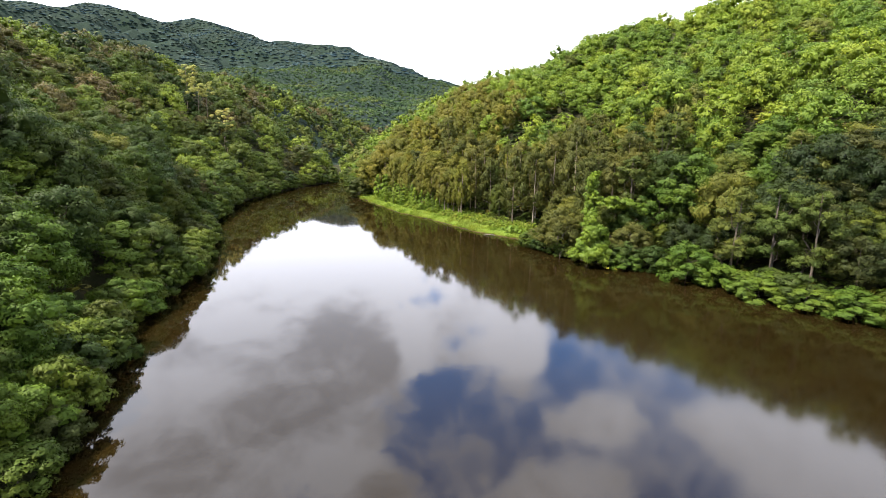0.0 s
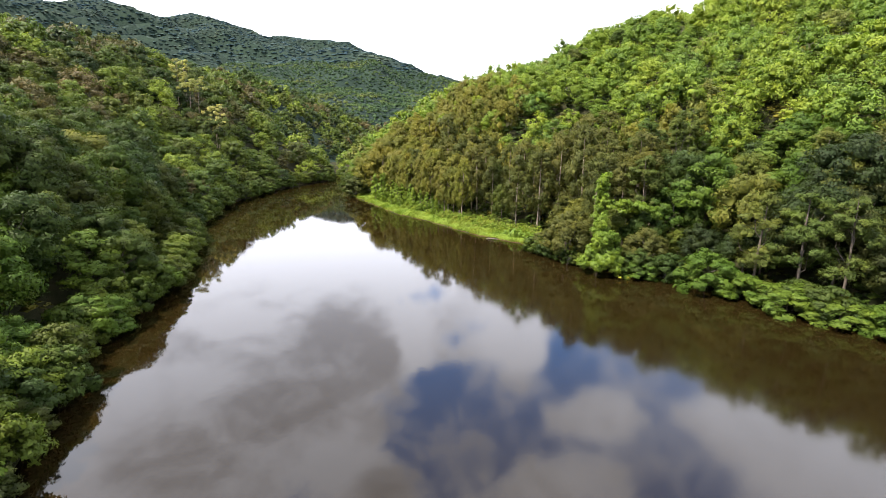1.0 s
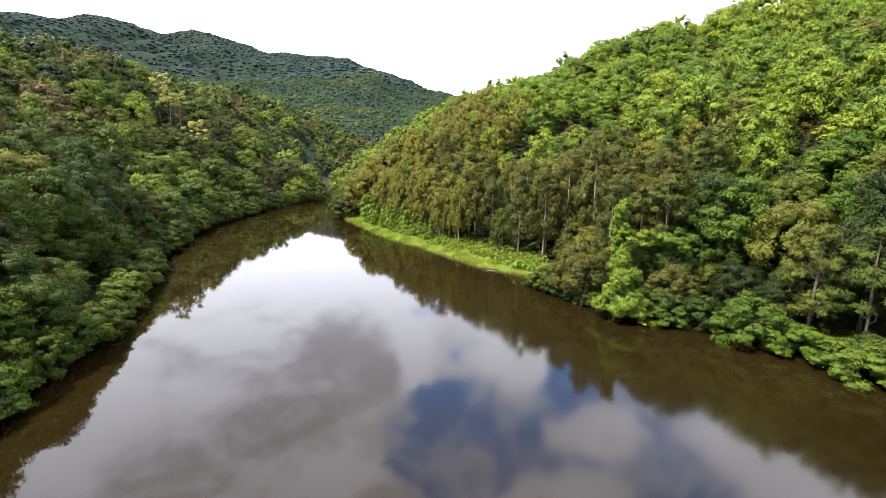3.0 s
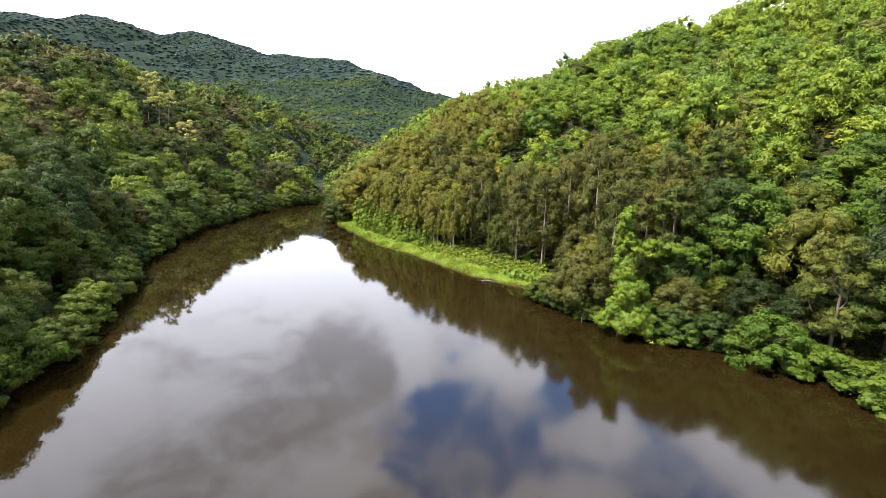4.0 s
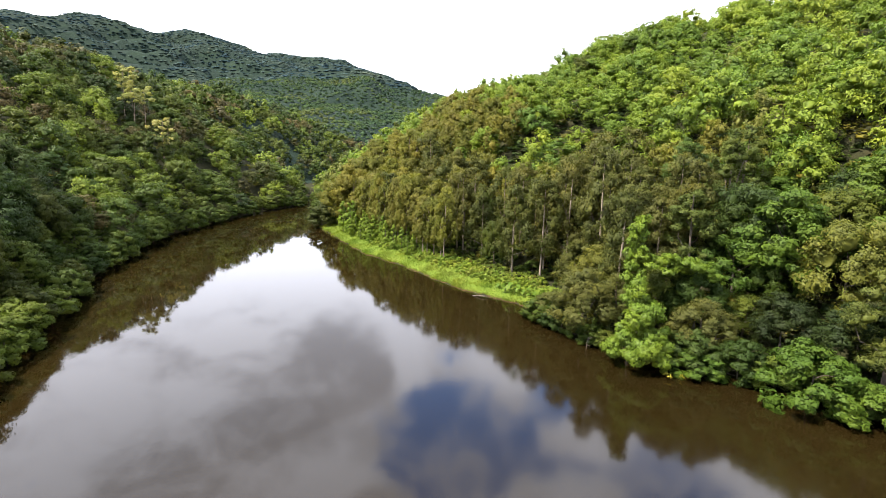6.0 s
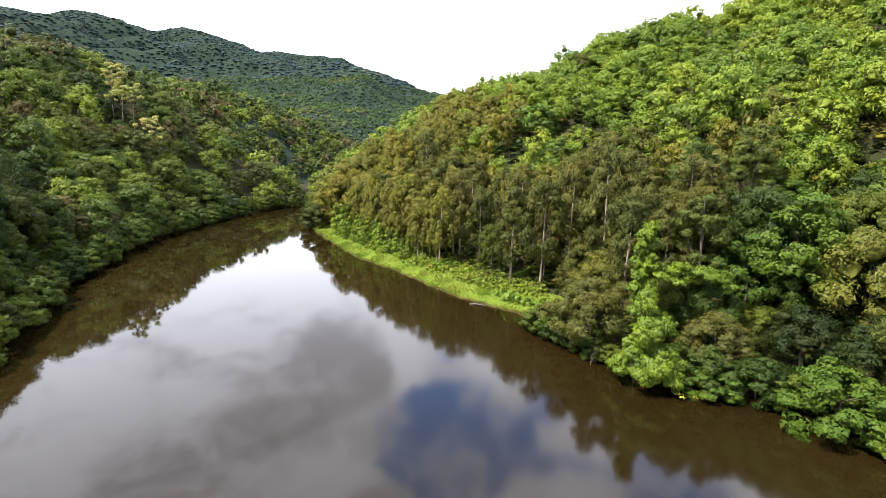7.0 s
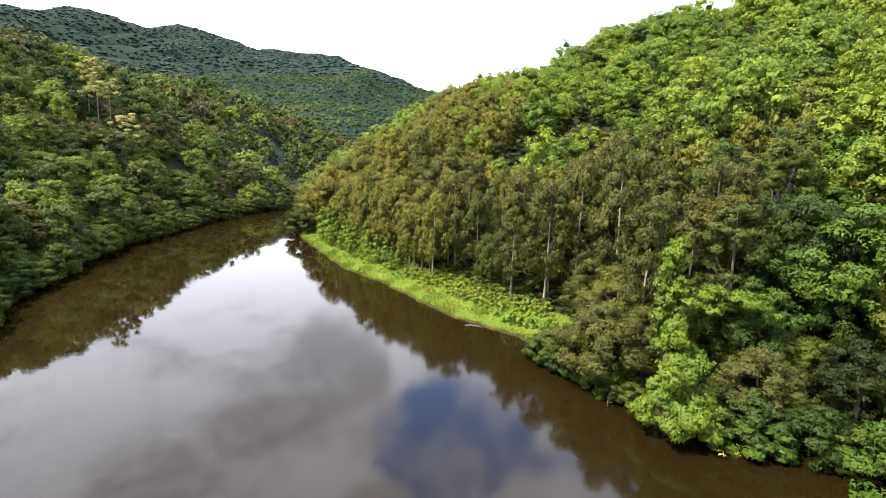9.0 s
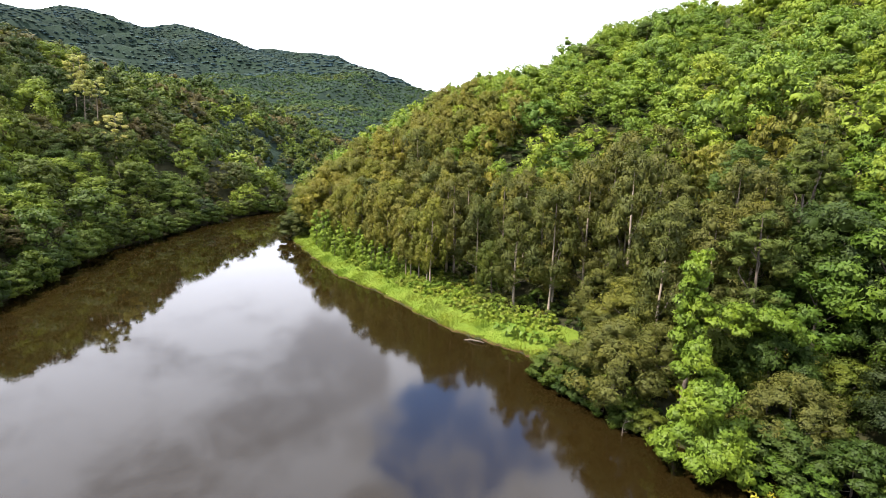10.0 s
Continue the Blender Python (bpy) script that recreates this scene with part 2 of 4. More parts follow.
# ---- plan: shores, terrain ----
LEFT = [(-21, -70), (-22, 0), (-25.5, 27), (-27, 34), (-32, 44), (-38, 56), (-37.5, 68), (-41, 80), (-47, 95), (-56, 117), (-63, 140),
        (-65.5, 160), (-63, 190), (-60, 208), (-53, 226), (-56, 250), (-66, 275), (-74, 292)]
RIGHT = [(-60, 275), (-46, 243), (-44, 231), (-40, 215), (-35, 195), (-32.5, 177), (-24, 161), (-14, 143), (-5, 133), (4.8, 119), (9.5, 114),
         (15, 110), (19, 100), (25, 91), (29, 88), (38, 85.5), (45, 74.5), (51, 67), (59, 60.5), (76, 49), (100, 34), (138, 0), (150, -70)]
LAKE = LEFT + RIGHT
VALLEY_AXIS = [(-66, 315), (-40, 420), (60, 620), (250, 900), (600, 1300)]   # the stream above the lake


def line_distance(P, line):
    """Distance of many points from an open line."""
    d = np.full(len(P), 1e9)
    for a, b in zip(line[:-1], line[1:]):
        a, b = np.array(a, float), np.array(b, float)
        ab = b - a
        t = np.clip(((P - a) @ ab) / (ab @ ab), 0, 1)
        d = np.minimum(d, np.hypot(*(P - a - t[:, None] * ab).T))
    return d


def in_lake(P):
    inside = np.zeros(len(P), bool)
    pts = LAKE + LAKE[:1]
    for (x0, y0), (x1, y1) in zip(pts[:-1], pts[1:]):
        if y0 == y1:
            continue
        cross = ((P[:, 1] < y0) != (P[:, 1] < y1)) & (P[:, 0] < x0 + (P[:, 1] - y0) * (x1 - x0) / (y1 - y0))
        inside ^= cross
    return inside


def wave(P, size, seed):
    """Smooth rolling field of about -1 to 1, made of turned sines."""
    g = np.random.default_rng(seed)
    s = np.zeros(len(P))
    for k in range(7):
        a, ph, f = g.uniform(0, 6.283), g.uniform(0, 6.283), g.uniform(0.6, 1.9) * 6.283 / size
        s += np.sin(f * (P[:, 0] * np.cos(a) + P[:, 1] * np.sin(a)) + ph + 0.8 * np.sin(0.6 * f * (P[:, 1] * np.cos(a) - P[:, 0] * np.sin(a)) + 2 * ph))
    return s / 3.2


# crests of the mountains: x, y, height
CRESTS = [
    [(-1222, 1181, 311), (-1093, 1366, 331), (-1069, 1447, 333), (-1061, 1576, 376), (-1034, 1594, 373), (-997, 1617, 366), (-954, 1643, 353), (-926, 1716, 355), (-869, 1801, 385), (-801, 1778, 366), (-744, 1748, 344), (-664, 1727, 320), (-568, 1655, 286), (-453, 1535, 240)],
    [(-854, 2350, 385), (-789, 2372, 408), (-720, 2394, 410), (-622, 2401, 398), (-562, 2416, 404), (-520, 2394, 382), (-374, 2371, 310)],
    [(-320, 689, 68), (-303, 794, 95), (-284, 907, 125), (-253, 1019, 163), (-228, 1056, 180), (-180, 1035, 167), (-134, 1012, 152), (-88, 976, 133), (-45, 939, 116), (-4, 900, 100), (14, 880, 94), (61, 848, 73), (140, 788, 46)],
    [(-620, 470, 100), (-560, 560, 108), (-480, 650, 110), (-400, 760, 98), (-310, 850, 78), (-200, 930, 50)],
]


def crest_height(P, crest, fall):
    h = np.full(len(P), -1e9)
    for a, b in zip(crest[:-1], crest[1:]):
        a3, b3 = np.array(a, float), np.array(b, float)
        ab = b3[:2] - a3[:2]
        t = np.clip(((P - a3[:2]) @ ab) / (ab @ ab), 0, 1)
        d = np.hypot(*(P - a3[:2] - t[:, None] * ab).T)
        h = np.maximum(h, a3[2] + t * (b3[2] - a3[2]) - fall * d)
    return h


def step(v, lo, hi):
    t = np.clip((v - lo) / (hi - lo), 0, 1)
    return t * t * (3 - 2 * t)


def survey(P):
    """Height of the ground, distance from the left and right shores and whether in the lake."""
    P = np.asarray(P, float)
    dl, dr, wet = line_distance(P, LEFT + VALLEY_AXIS), line_distance(P, VALLEY_AXIS[::-1] + RIGHT), in_lake(P)
    flat = 9 + 7 * np.exp(-((P[:, 1] - 145) / 38) ** 2)
    right = 0.2 * np.minimum(dr, 2) + 0.05 * dr + 0.78 * np.clip(dr - flat, 0, 34) + 0.40 * np.clip(dr - flat - 34, 0, 72) + 0.12 * np.clip(dr - flat - 104, 0, 100)
    right = right * (1 - 0.72 * step(P[:, 1], 240, 480))
    left = 0.5 * np.minimum(dl, 2) + 0.67 * np.clip(dl - 4, 0, 58) + 0.22 * np.clip(dl - 62, 0, 330)
    side = step(dr - dl, -14, 14)
    h = left * side + right * (1 - side) + 0.06 * np.clip(P[:, 1] - 265, 0, 300)
    far = step(np.minimum(dl, dr), 10, 120)
    h = h + far * (3.5 * wave(P, 90, 3) + 1.2 * wave(P, 35, 4))
    m = np.full(len(P), -1e9)
    off = np.full(len(P), 1e9)
    for c, fall in zip(CRESTS, (0.36, 0.34, 0.36, 0.30)):
        m = np.maximum(m, crest_height(P, c, fall))
        off = np.minimum(off, line_distance(P, [q[:2] for q in c]))
    m = m + (16 * wave(P, 420, 7) * step(m, 20, 90) - 44 * np.abs(wave(P, 300, 8)) + 16) * (0.06 + 0.94 * step(off, 0, 160)) + 3 * wave(P, 70, 9) * step(off, 0, 60) - 2.0
    both = 0.5 * (h + m + np.sqrt((h - m) ** 2 + 150.0))
    h = h + far * (both - h)
    d = np.minimum(dl, dr)
    h = np.where(wet, -np.minimum(0.35 * d, 3.0), np.maximum(h, 0.03 + 0.12 * np.minimum(d, 2)))
    return h, dl, dr, wet


# ---- mesh helpers ----
def mesh_from(name, verts, quads=None, tris=None, normals=None, hue=None):
    """A mesh from arrays of corners, four-sided and three-sided faces, with soft normals where given."""
    quads = np.zeros((0, 4), int) if quads is None else np.asarray(quads)
    tris = np.zeros((0, 3), int) if tris is None else np.asarray(tris)
    me = bpy.data.meshes.new(name)
    me.vertices.add(len(verts))
    me.vertices.foreach_set("co", np.asarray(verts, np.float32).ravel())
    loops = np.concatenate([quads.ravel(), tris.ravel()]).astype(np.int32)
    me.loops.add(len(loops))
    me.loops.foreach_set("vertex_index", loops)
    nq, nt = len(quads), len(tris)
    me.polygons.add(nq + nt)
    starts = np.concatenate([np.arange(nq) * 4, nq * 4 + np.arange(nt) * 3]).astype(np.int32)
    me.polygons.foreach_set("loop_start", starts)
    me.polygons.foreach_set("use_smooth", np.concatenate([np.zeros(nq, bool), np.ones(nt, bool)]))
    if hue is not None:
        at = me.attributes.new("tree_hue", "FLOAT", "POINT")
        at.data.foreach_set("value", np.asarray(hue, np.float32))
    me.update(calc_edges=True)
    if normals is not None:
        at = me.attributes.new("custom_normal", "FLOAT_VECTOR", "POINT")
        at.data.foreach_set("vector", np.asarray(normals, np.float32).ravel())
    return me


def part(name, me, mat, parent=None, label=""):
    ob = new(name, me)
    if mat is not None and not me.materials:
        me.materials.append(mat)
    if parent is not None:
        ob.parent = parent
    if label:
        tagged(ob, label)
    return ob


ICO = None


def ico():
    global ICO
    if ICO is None:
        bm = bmesh.new()
        bmesh.ops.create_icosphere(bm, subdivisions=1, radius=1.0)
        ICO = np.array([v.co[:] for v in bm.verts]), np.array([[v.index for v in f.verts] for f in bm.faces])
        bm.free()
    return ICO


def unit(v):
    return v / (np.linalg.norm(v, axis=-1, keepdims=True) + 1e-9)


def leaves(g, lobes, each, size, slim=0.6, droop=0.0, jitter=0.3, up=0.45, core=0.55, centre=None, tufts=9, tuft=0.40):
    """Leaves in tufts over the lobes of a crown: rows of x, y, z, radius across, radius up.
    Returns corners, no quads, tris and normals that follow the rounding of the tufts."""
    lobes = np.asarray(lobes, float)
    centre = lobes[:, :3].mean(0) - (0, 0, 0.2) if centre is None else np.asarray(centre, float)
    k = len(lobes)
    rad = np.stack([lobes[:, 3], lobes[:, 3], lobes[:, 4]], 1)
    out = unit(lobes[:, :3] - centre)
    # where the tufts sit on each lobe
    way = unit(unit(g.normal(size=(k, tufts, 3))) + 0.7 * out[:, None] + (0, 0, up))
    big = g.uniform(0.75, 1.3, size=(k, tufts, 1))
    place = lobes[:, None, :3] + way * rad[:, None] * g.uniform(0.62, 0.98, size=(k, tufts, 1))
    n = k * each
    L, T = np.repeat(np.arange(k), each), g.integers(tufts, size=n)
    coat = g.uniform(0, 1, size=(n, 1)) < 0.3   # these lie over the lobe between its tufts
    w = np.where(coat, unit(unit(g.normal(size=(n, 3))) + 0.5 * out[L] + (0, 0, up)), way[L, T])
    d = unit(unit(g.normal(size=(n, 3))) + 0.55 * w + (0, 0, 0.25))
    pos = place[L, T] + d * rad[L] * tuft * big[L, T] * g.uniform(0.55, 1.12, size=(n, 1)) * (1, 1, 0.8)
    pos = np.where(coat, lobes[L, :3] + w * rad[L] * g.uniform(0.55, 0.85, size=(n, 1)), pos)
    nor = unit(0.6 * d + 0.4 * w + jitter * g.normal(size=(n, 3)) + (0, 0, 0.2))
    a = np.cross(nor, g.normal(size=(n, 3)))
    a[:, 2] -= droop
    a = unit(a)
    b = unit(np.cross(nor, a))
    s = size * g.uniform(0.6, 1.4, size=(n, 1))
    V = np.stack([pos - a * s * 0.7 + b * s * slim, pos + a * s * 1.3 - nor * s * 0.2, pos - a * s * 0.7 - b * s * slim], 1).reshape(-1, 3)
    N = np.repeat(unit(0.5 * d + 0.5 * w + 0.16 * g.normal(size=(n, 3)) + (0, 0, 0.12)), 3, 0)
    F = np.arange(n * 3).reshape(-1, 3)[:, ::-1]
    none = np.zeros((0, 4), int)
    if core:
        iv, it = ico()
        wob = g.uniform(0.6, 1.25, size=(k, len(iv), 1))
        cv = lobes[:, None, :3] + iv[None] * wob * rad[:, None] * core
        cf = it[None] + (np.arange(k) * len(iv))[:, None, None] + len(V)
        return np.concatenate([V, cv.reshape(-1, 3)]), none, np.concatenate([F, cf.reshape(-1, 3)]), np.concatenate([N, unit(np.tile(iv, (k, 1)) + 0.6 * g.normal(size=(k * len(iv), 3)))])
    return V, none, F, N


def dome(g, count, radius, low, high, lobe=(0.30, 0.42), squash=0.75):
    """Lobes of a rounded crown between two heights."""
    rows = []
    for i in range(count):
        f = (i + 0.5) / count
        zc = 1 - 1.25 * f
        r = math.sqrt(max(0.0, 1 - zc * zc)) * g.uniform(0.62, 0.86)
        a = i * 2.39996 + g.uniform(-0.4, 0.4)
        l = radius * g.uniform(*lobe)
        rows.append((radius * r * math.cos(a), radius * r * math.sin(a), low + (high - low) * (0.28 + 0.55 * zc * g.uniform(0.85, 1.1)), l, l * squash))
    return rows


def tube(points, radii, sides=7):
    """A tapered, bent stem through the points, closed at its tip: corners and quads."""
    V, Q = [], []
    pts = [Vector(p) for p in points]
    for i, (p, r) in enumerate(zip(pts, radii)):
        d = (pts[min(i + 1, len(pts) - 1)] - pts[max(i - 1, 0)]).normalized()
        s = d.orthogonal().normalized()
        t = d.cross(s)
        for k in range(sides):
            a = 6.28319 * k / sides
            V.append(p + r * (math.cos(a) * s + math.sin(a) * t))
    for i in range(len(pts) - 1):
        for k in range(sides):
            Q.append((i * sides + k, i * sides + (k + 1) % sides, (i + 1) * sides + (k + 1) % sides, (i + 1) * sides + k))
    return np.array([v[:] for v in V]), np.array(Q)


def stems(parts_list):
    V, Q, n = [], [], 0
    for v, q in parts_list:
        V.append(v), Q.append(q + n)
        n += len(v)
    return np.concatenate(V), np.concatenate(Q)


def limb(g, start, end, r0, r1, bend=0.12):
    s, e = np.array(start, float), np.array(end, float)
    L = np.linalg.norm(e - s)
    pts = [s + (e - s) * f + (0 if f in (0, 1) else 1) * g.normal(size=3) * bend * L * 0.5 + (0, 0, -0.10 * L * math.sin(math.pi * f)) for f in (0, 0.35, 0.7, 1)]
    return tube(pts, [r0, r0 * 0.75 + r1 * 0.25, (r0 + r1) / 2, r1], 5)


def tree(name, lobes, trunk_top, trunk_r, crown, leaf_mat, bark_mat, g, label, group, limbs=4, lean=0.03, base=-0.6):
    """A tree: an empty at its foot with a trunk (and its limbs) and a crown."""
    root = tagged(new(name), label, "tree", group)
    bend = lambda f: np.array([math.sin(f * 2.1) * lean * trunk_top, math.sin(f * 3.7 + 1) * lean * trunk_top, f * trunk_top])
    pts = [(0, 0, base)] + [tuple(bend(f)) for f in (0.02, 0.25, 0.5, 0.75, 1.0)]
    bits = [tube(pts, [trunk_r * 1.5, trunk_r * 1.1, trunk_r * 0.9, trunk_r * 0.72, trunk_r * 0.5, trunk_r * 0.25], 8)]
    v, q = stems(bits)
    me = mesh_from("trunk", v, q)
    me.polygons.foreach_set("use_smooth", np.ones(len(me.polygons), bool))
    stem = part("trunk", me, bark_mat, root)
    for i in g.permutation(len(lobes))[:limbs]:
        l = lobes[i]
        f = min(0.95, max(0.25, (l[2] - 0.25 * trunk_top) / trunk_top * 0.9))
        v, q = limb(g, bend(f), (l[0], l[1], l[2]), trunk_r * 0.42, trunk_r * 0.12)
        me = mesh_from("limb", v, q)
        me.polygons.foreach_set("use_smooth", np.ones(len(me.polygons), bool))
        part("limb", me, bark, stem)
    part("crown", mesh_from("crown", *crown), leaf_mat, root)
    return root


# ---- ground and water ----
def stretched(lo, a, b, hi, fine, grow=1.07, most=24.0, until=(-1500, 2600)):
    mid = list(np.arange(a, b + 0.01, fine))
    left, s, v = [], fine, a
    while v > lo:
        s = min(s * grow, most) if v > until[0] else s * 1.2
        v -= s
        left.append(v)
    right, s, v = [], fine, b
    while v < hi:
        s = min(s * grow, most) if v < until[1] else s * 1.2
        v += s
        right.append(v)
    return np.array(left[::-1] + mid + right)


gx, gy = stretched(-4500, -170, 170, 4500, 2.5, until=(-1500, 400)), stretched(-4500, -10, 310, 4800, 2.5, until=(-100, 2600))
XX, YY = np.meshgrid(gx, gy)
GP = np.stack([XX.ravel(), YY.ravel()], 1)
GZ = survey(GP)[0]
nx, ny = len(gx), len(gy)
ii = (np.arange(ny - 1)[:, None] * nx + np.arange(nx - 1)[None]).ravel()
ground_me = mesh_from("ground", np.column_stack([GP, GZ]), np.stack([ii, ii + 1, ii + nx + 1, ii + nx], 1))
ground_me.polygons.foreach_set("use_smooth", np.ones(len(ground_me.polygons), bool))
ground_me.materials.append(soil)
ground_me.materials.append(scrub)
far_cell = (GP[ii, 1] > 300) | (GP[ii, 0] < -160) | (GP[ii, 0] > 160)
ground_me.polygons.foreach_set("material_index", far_cell.astype(np.int32))
tagged(part("ground", ground_me, None), "leaf-littered forest floor and green scrub of hills round the lake", "ground", kind="structure")



def on_sheet(P):
    """Height of the ground sheet itself under many points."""
    i = np.clip(np.searchsorted(gx, P[:, 0]) - 1, 0, nx - 2)
    j = np.clip(np.searchsorted(gy, P[:, 1]) - 1, 0, ny - 2)
    u, v = (P[:, 0] - gx[i]) / (gx[i + 1] - gx[i]), (P[:, 1] - gy[j]) / (gy[j + 1] - gy[j])
    G = GZ.reshape(ny, nx)
    return (G[j, i] * (1 - u) + G[j, i + 1] * u) * (1 - v) + (G[j + 1, i] * (1 - u) + G[j + 1, i + 1] * u) * v


wv = [(*p, 0.0) for p in [(-110, -80), (190, -80), (190, 120), (60, 300), (-110, 310)]]
wm = bpy.data.meshes.new("water")
wm.from_pydata(wv, [], [tuple(range(len(wv)))])
tagged(part("water", wm, water_mat), "still brown lake water mirroring clouds and wooded banks", "water", kind="structure")

# ---- woods ----
def scatter(g, x0, x1, y0, y1, gap):
    """Points over a field, about gap apart, jittered."""
    xs, ys = np.arange(float(x0), x1, gap), np.arange(float(y0), y1, gap * 0.87)
    X, Y = np.meshgrid(xs, ys)
    X[1::2] += gap / 2
    P = np.stack([X.ravel(), Y.ravel()], 1)
    return P + g.uniform(-0.36, 0.36, P.shape) * gap


def lay(m, x, y, z, turn, sx, sz):
    return Matrix.Translation((x, y, z)) @ Matrix.Rotation(turn, 4, "Z") @ Matrix.Diagonal((sx, sx, sz, 1))


def joined_wood(name, P, Z, kinds, pick, turn, sx, sz, hue, mat, label):
    """Many small crowns joined into one mesh of woodland."""
    VV, QQ, TT, NN, HH, n = [], [], [], [], [], 0
    for k, (V, Q, T, N) in enumerate(kinds):
        sel = np.nonzero(pick == k)[0]
        if not len(sel):
            continue
        c, s = np.cos(turn[sel])[:, None], np.sin(turn[sel])[:, None]
        x = (V[None, :, 0] * c - V[None, :, 1] * s) * sx[sel][:, None] + P[sel, 0][:, None]
        y = (V[None, :, 0] * s + V[None, :, 1] * c) * sx[sel][:, None] + P[sel, 1][:, None]
        z = V[None, :, 2] * sz[sel][:, None] + Z[sel][:, None]
        VV.append(np.stack([x, y, z], 2).reshape(-1, 3))
        off = (n + np.arange(len(sel)) * len(V))[:, None, None]
        QQ.append((Q[None] + off).reshape(-1, 4))
        TT.append((T[None] + off).reshape(-1, 3))
        nz = np.repeat(N[None, :, 2], len(sel), 0)
        NN.append(np.stack([N[None, :, 0] * c - N[None, :, 1] * s, N[None, :, 0] * s + N[None, :, 1] * c, nz], 2).reshape(-1, 3))
        HH.append(np.repeat(hue[sel], len(V)))
        n += len(sel) * len(V)
    me = mesh_from(name, np.concatenate(VV), np.concatenate(QQ), np.concatenate(TT), np.concatenate(NN), np.concatenate(HH))
    return tagged(part(name, me, mat), label, "woodland", kind="stuff")


rg = np.random.default_rng(11)
# kinds of crown for the joined woods, unit scale about 3.6 m across the radius
rich = [leaves(rg, dome(rg, 17, 3.9, 0.6, 8.4, (0.33, 0.45), 0.8), 150, 0.175, core=0.5) for _ in range(6)]
fluffy = [leaves(rg, [(0, 0, 2.2, 3.1, 2.9)], 26, 0.62, core=0.66) for _ in range(8)]
plain = [leaves(rg, dome(rg, 9, 4.2, 1.5, 8.4, (0.38, 0.52), 0.8), 36, 0.42) for _ in range(5)]
poor = [leaves(rg, [(0, 0, 2.2, 3.1, 2.9)], 8, 0.6, core=0.9) for _ in range(8)]

# near trees, built once each and then copied
bank_kinds = []
for i in range(5):
    lob = dome(rg, 20, 3.6, 2.0, 8.2, (0.34, 0.48), 0.78)
    bank_kinds.append(tree("broadleaf_tree", lob, 5.6, 0.17, leaves(rg, lob, 560, 0.11), leaf_green, bark, rg,
                           "leafy green broadleaf tree in the lakeside wood", "trees of the lake banks"))
plain_bank_kinds = []
for i in range(4):
    lob = dome(rg, 20, 3.7, 2.0, 8.4, (0.34, 0.48), 0.78)
    # the last two kinds have shade put into their leaf colour
    plain_bank_kinds.append(tree("broadleaf_tree", lob, 5.6, 0.17, leaves(rg, lob, 520, 0.112), (leaf_green, leaf_mid, leaf_hill_shaded, leaf_hill_shaded)[i], bark, rg,
                                 "leafy green broadleaf tree in the lakeside wood", "trees of the lake banks"))
fresh_kinds = []
for i in range(3):
    lob = dome(rg, 22, 3.9, 1.6, 8.2, (0.30, 0.42), 0.7)
    fresh_kinds.append(tree("broadleaf_tree", lob, 5.6, 0.17, leaves(rg, lob, 430, 0.13), leaf_fresh, bark, rg,
                            "fresh green broad-crowned tree leaning over the lake's edge", "trees of the lake banks"))
olive_kinds = []
for i in range(4):
    # tall, narrow crowns on bare pale stems
    H, lob = 16.0, []
    for k in range(24):
        f = (k + 0.5) / 24
        r = 3.5 * math.sin(math.pi * min(0.90, 0.22 + 0.72 * f)) * rg.uniform(0.3, 1.0) + 0.15
        a = k * 2.4 + rg.uniform(-0.4, 0.4)
        l = rg.uniform(1.0, 1.75)
        lob.append((r * math.cos(a), r * math.sin(a), H * (0.28 + 0.66 * f) + rg.uniform(-0.6, 0.6), l, l * 1.1))
    # kinds 2 and 3 are the same tree with shade put into the leaf colour
    olive_kinds.append(tree("grove_tree", lob, 14.5, 0.19, leaves(rg, lob, 360, 0.16, 0.42, droop=0.5, centre=(0, 0, 8), core=0.36), leaf_olive if i < 2 else leaf_olive_dark_shade, bark_pale, rg,
                            "tall slender olive-green tree with a pale bare stem in the grove", "trees of the grove", limbs=4, lean=0.012))
olive_round = []
for i in range(4):
    lob = dome(rg, 30, 4.3, 1.0, 9.0, (0.26, 0.36), 0.8)
    olive_round.append(tree("round_tree", lob, 6.0, 0.2, leaves(rg, lob, 360, 0.125, 0.45), leaf_olive if i < 2 else leaf_olive_dark_shade, bark, rg,
                            "dense rounded olive-brown tree standing at the water", "olive trees of the bank"))
shrub_kinds = []
for i in range(4):
    lob = dome(rg, 17, 2.7, 0.1, 4.4, (0.32, 0.44), 0.62)
    shrub_kinds.append(tree("lakeside_shrub", lob, 2.4, 0.09, leaves(rg, lob, 330, 0.13), leaf_shore if i % 2 else leaf_green, bark, rg,
                            "spreading bright green shrub hanging over the water's edge", "shrubs along the shore", limbs=3))
    tagged(shrub_kinds[-1], category="shrub")
fresh_shrubs = []
for i in range(2):
    lob = dome(rg, 24, 3.2, -0.2, 4.8, (0.28, 0.38), 0.7)
    fresh_shrubs.append(tree("lakeside_shrub", lob, 2.6, 0.1, leaves(rg, lob, 420, 0.12), leaf_fresh, bark, rg,
                             "broad yellow-green shrub reaching out over the water", "shrubs along the shore", limbs=3))
    tagged(fresh_shrubs[-1], category="shrub")
pine_kinds = []
